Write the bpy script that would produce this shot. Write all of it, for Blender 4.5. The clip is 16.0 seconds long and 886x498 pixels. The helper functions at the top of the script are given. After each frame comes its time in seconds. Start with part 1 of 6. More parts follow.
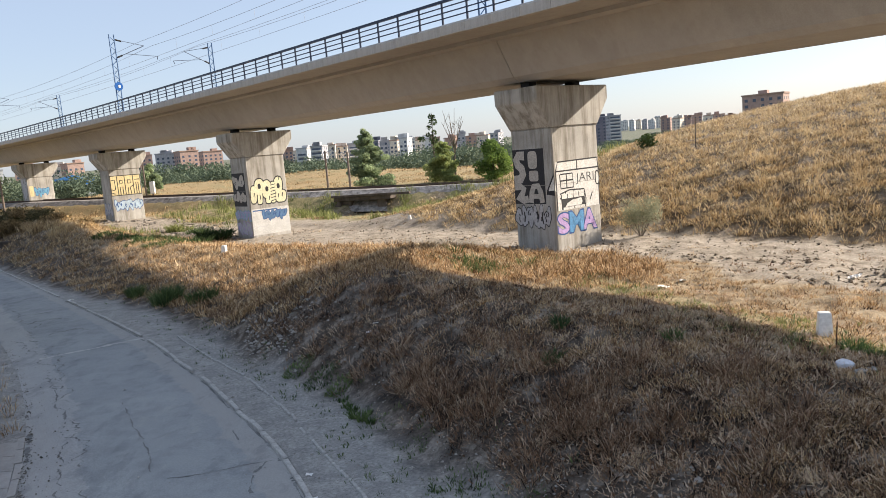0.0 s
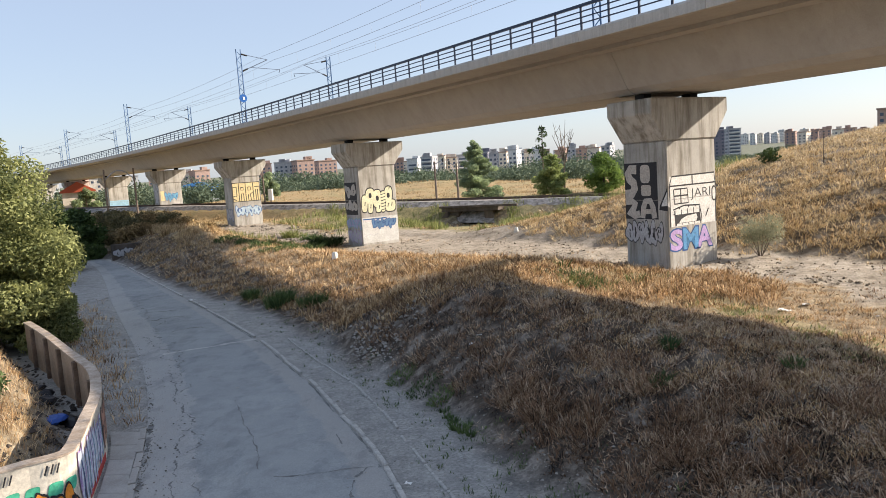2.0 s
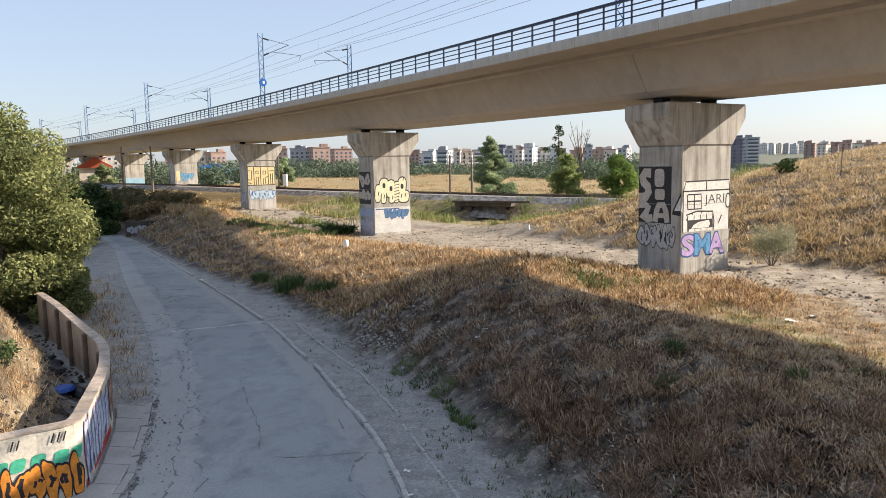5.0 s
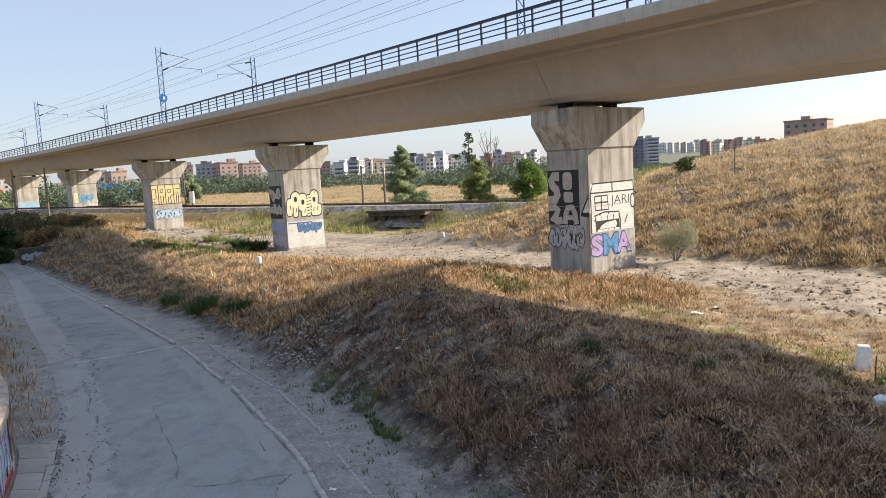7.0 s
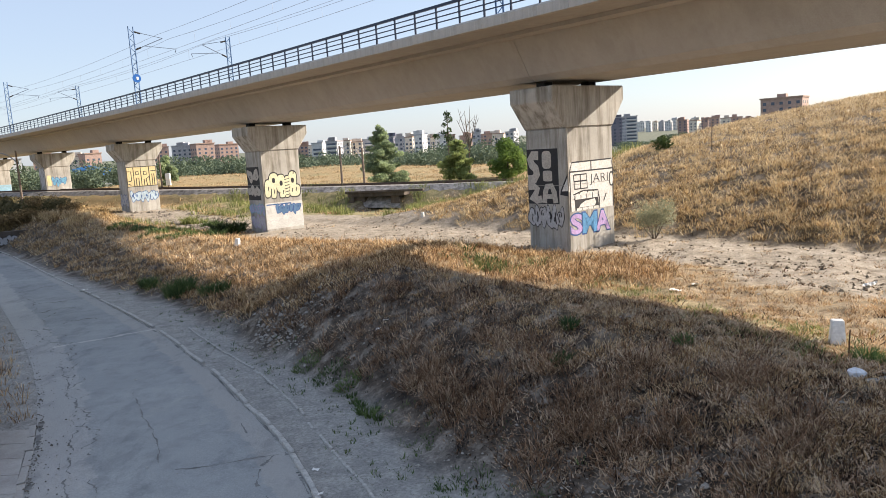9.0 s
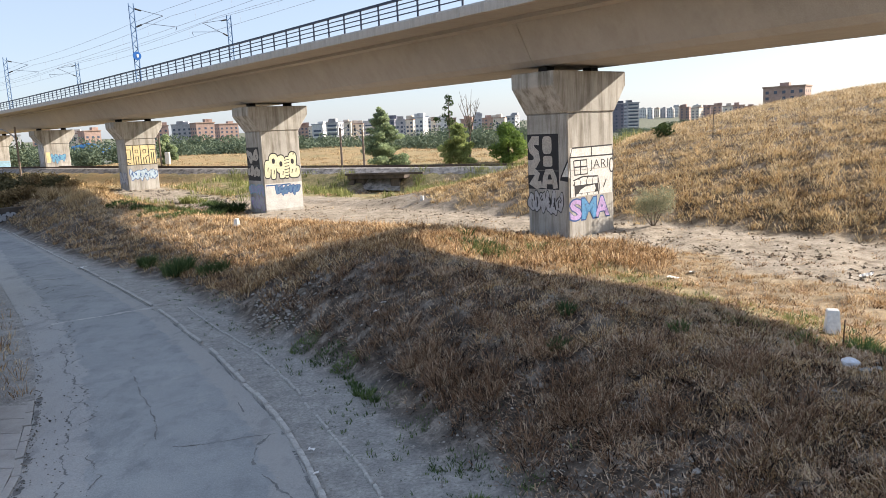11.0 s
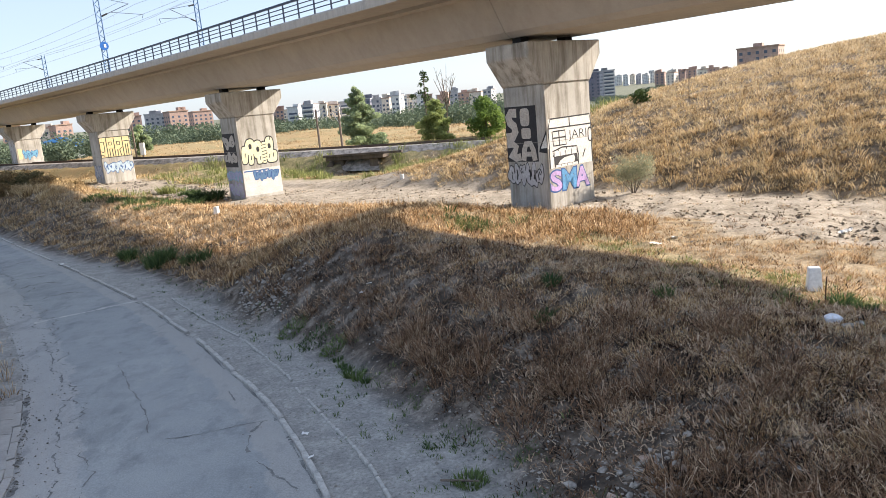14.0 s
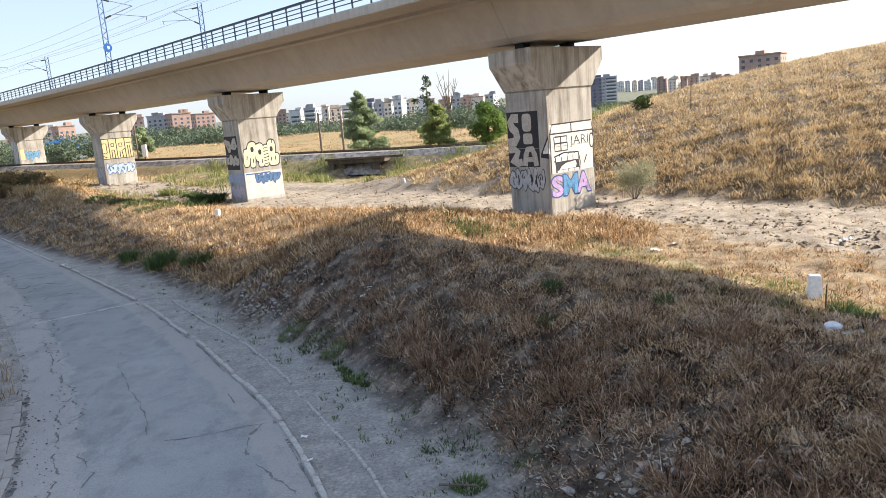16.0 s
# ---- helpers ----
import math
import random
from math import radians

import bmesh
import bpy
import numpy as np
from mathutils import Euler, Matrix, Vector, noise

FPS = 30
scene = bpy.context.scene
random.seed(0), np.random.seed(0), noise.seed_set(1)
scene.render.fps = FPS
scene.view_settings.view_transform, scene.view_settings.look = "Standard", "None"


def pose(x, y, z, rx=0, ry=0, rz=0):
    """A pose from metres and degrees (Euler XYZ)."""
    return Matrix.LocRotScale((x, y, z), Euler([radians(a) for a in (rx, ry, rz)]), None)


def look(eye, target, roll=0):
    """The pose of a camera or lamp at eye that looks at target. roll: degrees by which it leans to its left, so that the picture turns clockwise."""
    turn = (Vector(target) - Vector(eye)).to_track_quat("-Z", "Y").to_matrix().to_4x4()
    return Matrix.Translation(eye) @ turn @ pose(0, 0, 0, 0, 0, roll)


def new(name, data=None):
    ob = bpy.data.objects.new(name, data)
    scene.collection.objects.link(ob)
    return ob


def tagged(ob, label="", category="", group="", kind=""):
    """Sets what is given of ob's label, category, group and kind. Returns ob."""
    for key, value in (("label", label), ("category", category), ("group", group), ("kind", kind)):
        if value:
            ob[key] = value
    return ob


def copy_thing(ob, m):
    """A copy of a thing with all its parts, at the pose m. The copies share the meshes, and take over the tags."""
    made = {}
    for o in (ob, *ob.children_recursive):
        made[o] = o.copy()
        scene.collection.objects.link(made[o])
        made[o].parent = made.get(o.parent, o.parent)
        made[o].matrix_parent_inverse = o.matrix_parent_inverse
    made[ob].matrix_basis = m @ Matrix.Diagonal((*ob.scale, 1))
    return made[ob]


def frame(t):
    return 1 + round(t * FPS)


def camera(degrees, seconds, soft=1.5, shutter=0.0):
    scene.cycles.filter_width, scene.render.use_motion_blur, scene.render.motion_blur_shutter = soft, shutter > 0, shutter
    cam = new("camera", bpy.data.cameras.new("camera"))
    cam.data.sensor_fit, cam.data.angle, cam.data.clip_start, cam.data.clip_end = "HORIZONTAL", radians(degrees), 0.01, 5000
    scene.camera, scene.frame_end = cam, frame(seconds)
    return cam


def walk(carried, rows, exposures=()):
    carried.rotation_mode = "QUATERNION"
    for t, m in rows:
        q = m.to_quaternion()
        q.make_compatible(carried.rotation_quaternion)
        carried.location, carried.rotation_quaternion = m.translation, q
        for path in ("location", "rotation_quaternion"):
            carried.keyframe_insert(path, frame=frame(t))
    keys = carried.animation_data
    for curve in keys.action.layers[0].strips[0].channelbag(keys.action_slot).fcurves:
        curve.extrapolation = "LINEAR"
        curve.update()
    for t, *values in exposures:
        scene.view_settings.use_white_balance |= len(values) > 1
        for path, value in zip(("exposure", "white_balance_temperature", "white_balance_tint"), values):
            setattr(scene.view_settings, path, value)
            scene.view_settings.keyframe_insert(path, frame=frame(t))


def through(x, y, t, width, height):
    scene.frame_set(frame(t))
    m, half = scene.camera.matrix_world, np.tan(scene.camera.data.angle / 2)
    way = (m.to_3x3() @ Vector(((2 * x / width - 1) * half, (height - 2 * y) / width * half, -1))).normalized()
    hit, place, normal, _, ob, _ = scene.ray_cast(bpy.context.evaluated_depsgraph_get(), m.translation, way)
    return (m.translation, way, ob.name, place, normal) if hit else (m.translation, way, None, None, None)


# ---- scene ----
cam = camera(61.60, 16.0, soft=0.4)
# seconds, the place of the hand-held camera in metres, its turn in degrees
ROWS = (
    (0.0, -0.03, -0.01, 6.49, 82.24, 4.67, -0.43),
    (0.5, -0.04, 0.05, 6.50, 84.04, 4.88, 3.65),
    (1.0, -0.04, 0.07, 6.49, 83.13, 5.02, 5.75),
    (1.5, -0.02, 0.04, 6.49, 83.62, 3.96, 7.11),
    (2.0, -0.03, 0.08, 6.50, 83.75, 3.93, 7.91),
    (2.5, -0.01, 0.04, 6.50, 84.09, 3.83, 8.07),
    (3.0, -0.02, 0.08, 6.49, 84.16, 3.30, 8.20),
    (3.2, -0.01, 0.03, 6.49, 84.08, 3.16, 8.78),
    (5.3, -0.00, -0.04, 6.47, 83.28, 0.56, 8.65),
    (5.5, -0.00, -0.03, 6.48, 83.35, 0.31, 8.18),
    (6.0, -0.01, -0.04, 6.49, 83.89, 0.07, 7.10),
    (6.5, -0.01, 0.01, 6.50, 84.00, 0.59, 5.96),
    (7.0, 0.01, -0.02, 6.52, 83.76, 3.17, 2.32),
    (7.5, 0.02, -0.01, 6.52, 83.44, 3.84, 1.55),
    (8.0, 0.02, -0.03, 6.51, 83.04, 3.81, 1.01),
    (8.5, 0.02, -0.03, 6.51, 82.76, 3.73, 0.69),
    (9.0, 0.01, 0.00, 6.51, 82.13, 3.55, 0.72),
    (11.3, 0.02, -0.04, 6.51, 80.53, 2.56, 0.77),
    (11.5, 0.02, -0.02, 6.52, 80.26, 3.30, 0.55),
    (12.0, 0.02, -0.01, 6.52, 80.04, 4.87, 0.14),
    (12.5, 0.02, -0.02, 6.52, 79.99, 5.01, -0.31),
    (13.0, 0.02, -0.01, 6.52, 79.93, 5.17, -0.77),
    (13.5, 0.03, -0.01, 6.52, 79.65, 5.37, -0.85),
    (14.0, 0.02, 0.00, 6.52, 78.98, 5.27, -1.00),
    (14.5, 0.01, -0.00, 6.51, 79.03, 5.08, -1.15),
    (15.0, 0.02, -0.01, 6.51, 79.12, 4.88, -1.17),
    (15.5, 0.02, -0.02, 6.52, 79.26, 4.73, -1.03),
    (16.0, 0.02, -0.02, 6.52, 79.34, 4.76, -0.84),
)
walk(cam, [(t, pose(*place)) for t, *place in ROWS], exposures=((0.0, 1.04, 6450, 14), (0.5, 0.93, 6450, 14), (1.0, 1.04, 6450, 14), (7.0, 1.06, 6450, 14), (9.0, 1.14, 6450, 14), (11.5, 1.2, 6350, 14), (13.0, 1.24, 6350, 14), (14.5, 1.41, 6350, 14), (16.0, 1.4, 6350, 14)))

# ---- light ----
# sun: low on the far side of the viaduct
SUN = Vector((1.935, 0.657, 1.0)).normalized()
sun_data = bpy.data.lights.new("sun", "SUN")
sun_data.energy, sun_data.angle, sun_data.color = 5.0, radians(0.55), (1.0, 0.885, 0.72)
sun = new("sun", sun_data)
sun.matrix_world = look(SUN * 100, (0, 0, 0))
world = bpy.data.worlds.new("sky")
scene.world = world
world.use_nodes = True
wn = world.node_tree
sky = wn.nodes.new("ShaderNodeTexSky")
sky.sky_type = "NISHITA"
sky.sun_disc = False
sky.sun_elevation = math.asin(SUN.z)
sky.sun_rotation = math.atan2(SUN.x, SUN.y)
sky.air_density, sky.dust_density, sky.ozone_density = 1.0, 0.9, 1.6
haze = wn.nodes.new("ShaderNodeMix")   # summer haze whitens the whole sky
haze.data_type = "RGBA"
haze.inputs[0].default_value = 0.62
haze.inputs[7].default_value = (2.36, 2.75, 3.35, 1)
wn.links.new(sky.outputs[0], haze.inputs[6])
wn.links.new(haze.outputs[2], wn.nodes["Background"].inputs[0])
wn.nodes["Background"].inputs[1].default_value = 0.111


# ---- materials ----
def ramp_of(nt, fac, stops):
    r = nt.nodes.new("ShaderNodeValToRGB")
    while len(r.color_ramp.elements) < len(stops):
        r.color_ramp.elements.new(0.5)
    for e, (p, c) in zip(r.color_ramp.elements, stops):
        e.position, e.color = p, (*c, 1)
    nt.links.new(fac, r.inputs[0])
    return r.outputs[0]


def noise_of(nt, coord, scale, detail=4.0, rough=0.6, stretch=None):
    if stretch:
        mp = nt.nodes.new("ShaderNodeMapping")
        mp.inputs["Scale"].default_value = stretch
        nt.links.new(coord, mp.inputs[0])
        coord = mp.outputs[0]
    n = nt.nodes.new("ShaderNodeTexNoise")
    n.inputs["Scale"].default_value, n.inputs["Detail"].default_value, n.inputs["Roughness"].default_value = scale, detail, rough
    nt.links.new(coord, n.inputs[0])
    return n.outputs[0]


def mixed(nt, a, b, fac, kind="MIX"):
    m = nt.nodes.new("ShaderNodeMix")
    m.data_type, m.blend_type = "RGBA", kind
    for sock, v in ((m.inputs[0], fac), (m.inputs[6], a), (m.inputs[7], b)):
        if isinstance(v, (int, float)):
            sock.default_value = v
        elif isinstance(v, tuple):
            sock.default_value = (*v, 1)
        else:
            nt.links.new(v, sock)
    return m.outputs[2]


def blank(name, rough=0.8, metal=0.0):
    m = bpy.data.materials.new(name)
    m.use_nodes = True
    nt = m.node_tree
    b = nt.nodes["Principled BSDF"]
    b.inputs["Roughness"].default_value, b.inputs["Metallic"].default_value = rough, metal
    b.inputs["Specular IOR Level"].default_value = 0.3
    co = nt.nodes.new("ShaderNodeTexCoord")
    return m, nt, b, co.outputs["Object"]


def bumped(nt, b, height, strength, distance=0.02):
    n = nt.nodes.new("ShaderNodeBump")
    n.inputs["Strength"].default_value, n.inputs["Distance"].default_value = strength, distance
    nt.links.new(height, n.inputs["Height"])
    nt.links.new(n.outputs[0], b.inputs["Normal"])


def grained(name, dark, light, coarse=1.0, fine=20.0, rough=0.85, metal=0.0, bump=0.3, stretch=None, spread=(0.35, 0.65)):
    """Two scales of noise between two colours, with a fine relief."""
    m, nt, b, co = blank(name, rough, metal)
    big = noise_of(nt, co, coarse, 5, 0.6, stretch)
    small = noise_of(nt, co, fine, 4, 0.65)
    c1 = ramp_of(nt, big, ((spread[0], dark), (spread[1], light)))
    c2 = ramp_of(nt, small, ((0.3, (0.72, 0.72, 0.72)), (0.7, (1.12, 1.12, 1.12))))
    nt.links.new(mixed(nt, c1, c2, 1.0, "MULTIPLY"), b.inputs["Base Color"])
    bumped(nt, b, small, bump)
    return m


def concrete(name, dark, light, streaks=0.5, deep=(0.62, 0.58, 0.53)):
    m, nt, b, co = blank(name, 0.85)
    big = noise_of(nt, co, 0.5, 6, 0.65)
    streak = noise_of(nt, co, 1.0, 5, 0.7, (2.2, 2.2, 0.16))
    fine = noise_of(nt, co, 26, 5, 0.7)
    c = ramp_of(nt, big, ((0.3, dark), (0.7, light)))
    s = ramp_of(nt, streak, ((0.36, deep), (0.56, (1.0, 1.0, 1.0))))
    c = mixed(nt, c, s, streaks, "MULTIPLY")
    f = ramp_of(nt, fine, ((0.3, (0.84, 0.84, 0.84)), (0.7, (1.08, 1.08, 1.08))))
    nt.links.new(mixed(nt, c, f, 1.0, "MULTIPLY"), b.inputs["Base Color"])
    bumped(nt, b, fine, 0.25, 0.01)
    return m


def plain(name, colour, rough=0.5, metal=0.0):
    m, nt, b, co = blank(name, rough, metal)
    f = noise_of(nt, co, 14, 4)
    c = ramp_of(nt, f, ((0.3, tuple(v * 0.82 for v in colour)), (0.7, tuple(min(1, v * 1.1) for v in colour))))
    nt.links.new(c, b.inputs["Base Color"])
    return m


def leafy(name, dark, light, through=0.25, middle=None):
    """Leaves and straw: a tone per blade from the mesh, and a little light let through."""
    m, nt, b, co = blank(name, 0.75)
    at = nt.nodes.new("ShaderNodeAttribute")
    at.attribute_name = "tone"
    c = ramp_of(nt, at.outputs["Fac"], ((0.0, dark), (0.5, middle), (1.0, light)) if middle else ((0.0, dark), (1.0, light)))
    nt.links.new(c, b.inputs["Base Color"])
    tr = nt.nodes.new("ShaderNodeBsdfTranslucent")
    nt.links.new(c, tr.inputs[0])
    mx = nt.nodes.new("ShaderNodeMixShader")
    mx.inputs[0].default_value = through
    nt.links.new(b.outputs[0], mx.inputs[1])
    nt.links.new(tr.outputs[0], mx.inputs[2])
    nt.links.new(mx.outputs[0], nt.nodes["Material Output"].inputs[0])
    return m


M_PIER = concrete("pier_concrete", (0.33, 0.32, 0.295), (0.57, 0.55, 0.51), 1.0, (0.48, 0.45, 0.40))
M_GIRDER = concrete("girder_concrete", (0.37, 0.345, 0.315), (0.43, 0.40, 0.365), 0.2)
M_FASCIA = concrete("fascia_concrete", (0.40, 0.37, 0.33), (0.52, 0.48, 0.43), 0.5)
M_RAIL = plain("rail_paint", (0.02, 0.032, 0.065), 0.45)
M_MAST = plain("mast_paint", (0.06, 0.13, 0.26), 0.5, 0.1)
M_WIRE = plain("wire", (0.30, 0.33, 0.38), 0.5, 0.4)
M_ARM = plain("arm_steel", (0.10, 0.13, 0.18), 0.5, 0.3)
M_RUBBER = plain("bearing_rubber", (0.02, 0.02, 0.02), 0.8)
M_KERB = concrete("kerb_concrete", (0.36, 0.35, 0.325), (0.52, 0.505, 0.47), 0.3)
M_KERBSTONE = grained("kerb_stone", (0.33, 0.325, 0.305), (0.58, 0.565, 0.525), 1.6, 11, 0.9, 0, 0.6)
M_WALL = grained("rendered_wall", (0.62, 0.55, 0.44), (0.78, 0.72, 0.60), 0.8, 12, 0.9, 0, 0.2)
M_WALLRAW = grained("raw_wall", (0.30, 0.22, 0.15), (0.42, 0.32, 0.23), 1.5, 14, 0.92, 0, 0.4)
M_WALLPOST = grained("wall_post", (0.13, 0.09, 0.065), (0.24, 0.17, 0.12), 2, 14, 0.92, 0, 0.4)
M_COPING = grained("wall_coping", (0.36, 0.28, 0.21), (0.56, 0.47, 0.38), 3, 16, 0.92, 0, 0.4)
M_BALLAST = grained("ballast", (0.15, 0.14, 0.13), (0.44, 0.41, 0.38), 2.0, 5.0, 0.95, 0, 0.9)
M_STONE = grained("pale_stone", (0.26, 0.24, 0.21), (0.46, 0.43, 0.385), 3.0, 22, 0.9, 0, 0.4)
M_WHITE = plain("white_paint", (0.78, 0.77, 0.74), 0.6)
M_BLACK = plain("black_paint", (0.018, 0.018, 0.02), 0.6)
M_BARK = grained("bark", (0.10, 0.08, 0.06), (0.22, 0.18, 0.14), 4, 30, 0.95, 0, 0.8)

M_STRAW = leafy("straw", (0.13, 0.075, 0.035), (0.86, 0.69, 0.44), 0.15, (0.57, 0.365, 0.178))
# near-black end of the dead weed tones stands in for shaded gaps between plants
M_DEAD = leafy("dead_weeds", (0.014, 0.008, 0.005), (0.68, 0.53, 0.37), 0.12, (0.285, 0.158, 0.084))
M_HILL = leafy("hill_straw", (0.17, 0.105, 0.05), (0.84, 0.69, 0.44), 0.15, (0.62, 0.45, 0.235))
M_GREEN = leafy("green_weeds", (0.045, 0.085, 0.03), (0.16, 0.22, 0.075), 0.25)
M_REED = leafy("reed_leaves", (0.12, 0.15, 0.045), (0.36, 0.37, 0.14), 0.3)
M_DKGREEN = leafy("dark_green_leaves", (0.022, 0.045, 0.014), (0.085, 0.13, 0.035), 0.2)
M_TREE = leafy("tree_leaves", (0.07, 0.09, 0.03), (0.42, 0.44, 0.18), 0.38)
M_POPLAR = leafy("field_tree_leaves", (0.17, 0.22, 0.13), (0.46, 0.55, 0.31), 0.55)
M_OLIVE = leafy("olive_leaves", (0.05, 0.052, 0.024), (0.24, 0.20, 0.095), 0.25)
M_GREY = leafy("grey_green_twigs", (0.26, 0.27, 0.17), (0.50, 0.50, 0.35), 0.25)
# distant bluish haze is mixed into these leaf colours
M_FARTREE = leafy("far_leaves", (0.07, 0.105, 0.07), (0.15, 0.19, 0.12), 0.2)


# ---- mesh helpers ----
def mesh_of(name, verts, faces, material, tone=None, smooth=False):
    me = bpy.data.meshes.new(name)
    v = np.asarray(verts, dtype=np.float32)
    f = np.asarray(faces, dtype=np.int32)
    k = f.shape[1]
    me.vertices.add(len(v))
    me.vertices.foreach_set("co", v.ravel())
    me.loops.add(f.size)
    me.loops.foreach_set("vertex_index", f.ravel())
    me.polygons.add(len(f))
    me.polygons.foreach_set("loop_start", np.arange(0, f.size, k, dtype=np.int32))
    me.polygons.foreach_set("use_smooth", np.full(len(f), smooth))
    me.update(calc_edges=True)
    if tone is not None:
        at = me.attributes.new("tone", "FLOAT", "POINT")
        at.data.foreach_set("value", np.asarray(tone, dtype=np.float32))
    me.materials.append(material)
    return me


def part(name, bm, material, parent=None, label=""):
    me = bpy.data.meshes.new(name)
    bmesh.ops.recalc_face_normals(bm, faces=bm.faces[:])
    bm.to_mesh(me)
    bm.free()
    me.materials.append(material)
    ob = new(name, me)
    if parent:
        ob.parent = parent
    if label:
        tagged(ob, label)
    return ob


def piece(name, me, parent=None, m=None, label=""):
    ob = new(name, me)
    if parent:
        ob.parent = parent
    if m is not None:
        ob.matrix_basis = m
    if label:
        tagged(ob, label)
    return ob


def thing(name, label, category, m=None, group="", kind=""):
    ob = new(name)
    ob.empty_display_size = 0.2
    if m is not None:
        ob.matrix_basis = m
    return tagged(ob, label, category, group, kind)


def box(bm, x0, x1, y0, y1, z0, z1, bevel=0.0):
    r = bmesh.ops.create_cube(bm, size=1.0)
    vs = r["verts"]
    for v in vs:
        v.co = Vector(((x0 + x1) / 2 + v.co.x * (x1 - x0), (y0 + y1) / 2 + v.co.y * (y1 - y0), (z0 + z1) / 2 + v.co.z * (z1 - z0)))
    if bevel:
        es = list({e for v in vs for e in v.link_edges})
        bmesh.ops.bevel(bm, geom=es, offset=bevel, segments=1, affect="EDGES")
    return bm


def boxed(*a, bevel=0.0):
    return box(bmesh.new(), *a, bevel=bevel)


def rod(bm, a, b, r0, r1=None, seg=6):
    a, b = Vector(a), Vector(b)
    r1 = r0 if r1 is None else r1
    q = (b - a).to_track_quat("Z", "Y")
    ra = [bm.verts.new(a + q @ Vector((r0 * math.cos(i * math.tau / seg), r0 * math.sin(i * math.tau / seg), 0))) for i in range(seg)]
    rb = [bm.verts.new(b + q @ Vector((r1 * math.cos(i * math.tau / seg), r1 * math.sin(i * math.tau / seg), 0))) for i in range(seg)]
    for i in range(seg):
        bm.faces.new((ra[i], ra[(i + 1) % seg], rb[(i + 1) % seg], rb[i]))
    bm.faces.new(ra[::-1])
    bm.faces.new(rb)
    return bm


def prism(bm, outline, y0, y1):
    """An outline in x and z, drawn out along y."""
    a = [bm.verts.new((x, y0, z)) for x, z in outline]
    b = [bm.verts.new((x, y1, z)) for x, z in outline]
    n = len(a)
    for i in range(n):
        bm.faces.new((a[i], a[(i + 1) % n], b[(i + 1) % n], b[i]))
    bm.faces.new(a[::-1])
    bm.faces.new(b)
    return bm


# ---- plan ----
P1, HEAD, BEND = (5.54, 35.68), 0.7033, 7.586e-4   # first pier, heading of the viaduct, its bend a metre


def on_deck(s, off=0.0, z=0.0):
    """A pose s metres along the viaduct: x across (away from the road), y along."""
    h = HEAD + BEND * s
    x = P1[0] + (math.cos(h) - math.cos(HEAD)) / BEND
    y = P1[1] + (math.sin(h) - math.sin(HEAD)) / BEND
    return Matrix.Translation((x + off * math.cos(h), y + off * math.sin(h), z)) @ Matrix.Rotation(h, 4, "Z")


KERB = ((0.2, -40), (-0.35, 0), (-1.2, 8), (-2.55, 12.2), (-2.97, 13.23), (-3.56, 14.62), (-4.19, 15.97), (-4.97, 17.4), (-6.06, 19.2), (-7.55, 21.75), (-9.25, 24.3), (-11.25, 27.3), (-14.9, 32.15), (-18.4, 36.6), (-24.6, 44.3), (-31.7, 53.1), (-36.5, 59.0), (-44, 67), (-56, 78), (-72, 88))
LEFT = ((-6.4, -40), (-6.6, 0), (-7.4, 8), (-8.85, 13.5), (-9.6, 15.1), (-10.62, 17.25), (-11.6, 19.1), (-13.1, 21.7), (-15.1, 24.9), (-18.5, 29.8), (-22.5, 35.4), (-26.5, 41.1), (-32.0, 49.2), (-37.8, 57.3), (-42.0, 62.5), (-48, 69), (-60, 80), (-76, 90))
TOE = ((2, -40), (1.6, 0), (1.2, 9), (0.75, 11.95), (0.3, 13.1), (-0.3, 14.25), (-1.1, 15.4), (-2.0, 17.1), (-3.0, 19.1), (-5.3, 22.2), (-8.0, 26.2), (-12.2, 32.2), (-15.9, 36.5), (-20.6, 41.0), (-27.2, 48.4), (-36, 59), (-50, 75), (-75, 95))
WALLX = ((-26, -8), (-20, 0), (-13, 8.5), (-10.21, 11.85), (-9.92, 12.22), (-9.56, 12.55), (-9.46, 12.89), (-9.96, 14.0), (-10.5, 15.1), (-11.14, 16.38), (-11.92, 17.63), (-12.74, 18.77), (-13.42, 19.54), (-14.75, 20.83), (-18.23, 24.3), (-20.8, 26.7), (-28, 36), (-52, 64), (-90, 95))
RAILS = ((-190, 150, 4.6), (-110, 123, 4.3), (-55, 101, 3.8), (-30, 90, 3.2), (-4.4, 81.9, 2.6), (6.5, 77.7, 2.5), (40, 66, 2.5), (110, 40, 2.5))


def smooth(a, b, x):
    t = np.clip((x - a) / (b - a), 0, 1)
    return t * t * (3 - 2 * t)


def x_at(line, y):
    return np.interp(y, [p[1] for p in line], [p[0] for p in line])


def rail_gap(x, y):
    """Distance to the railway line and its height there."""
    best, zz = np.full(x.shape, 1e9), np.zeros(x.shape)
    for (ax, ay, az), (bx, by, bz) in zip(RAILS, RAILS[1:]):
        ux, uy = bx - ax, by - ay
        t = np.clip(((x - ax) * ux + (y - ay) * uy) / (ux * ux + uy * uy), 0, 1)
        d = np.hypot(x - ax - t * ux, y - ay - t * uy)
        near = d < best
        best, zz = np.where(near, d, best), np.where(near, az + t * (bz - az), zz)
    return best, zz


def lumps(x, y, wave, seed):
    """Cheap smooth unevenness."""
    r = np.random.RandomState(seed)
    out = np.zeros(np.shape(x))
    for i in range(5):
        a, p, w = r.uniform(0, math.tau), r.uniform(0, math.tau), wave * r.uniform(0.6, 1.5)
        out = out + np.sin((x * math.cos(a) + y * math.sin(a)) * math.tau / w + p)
    return out / 5


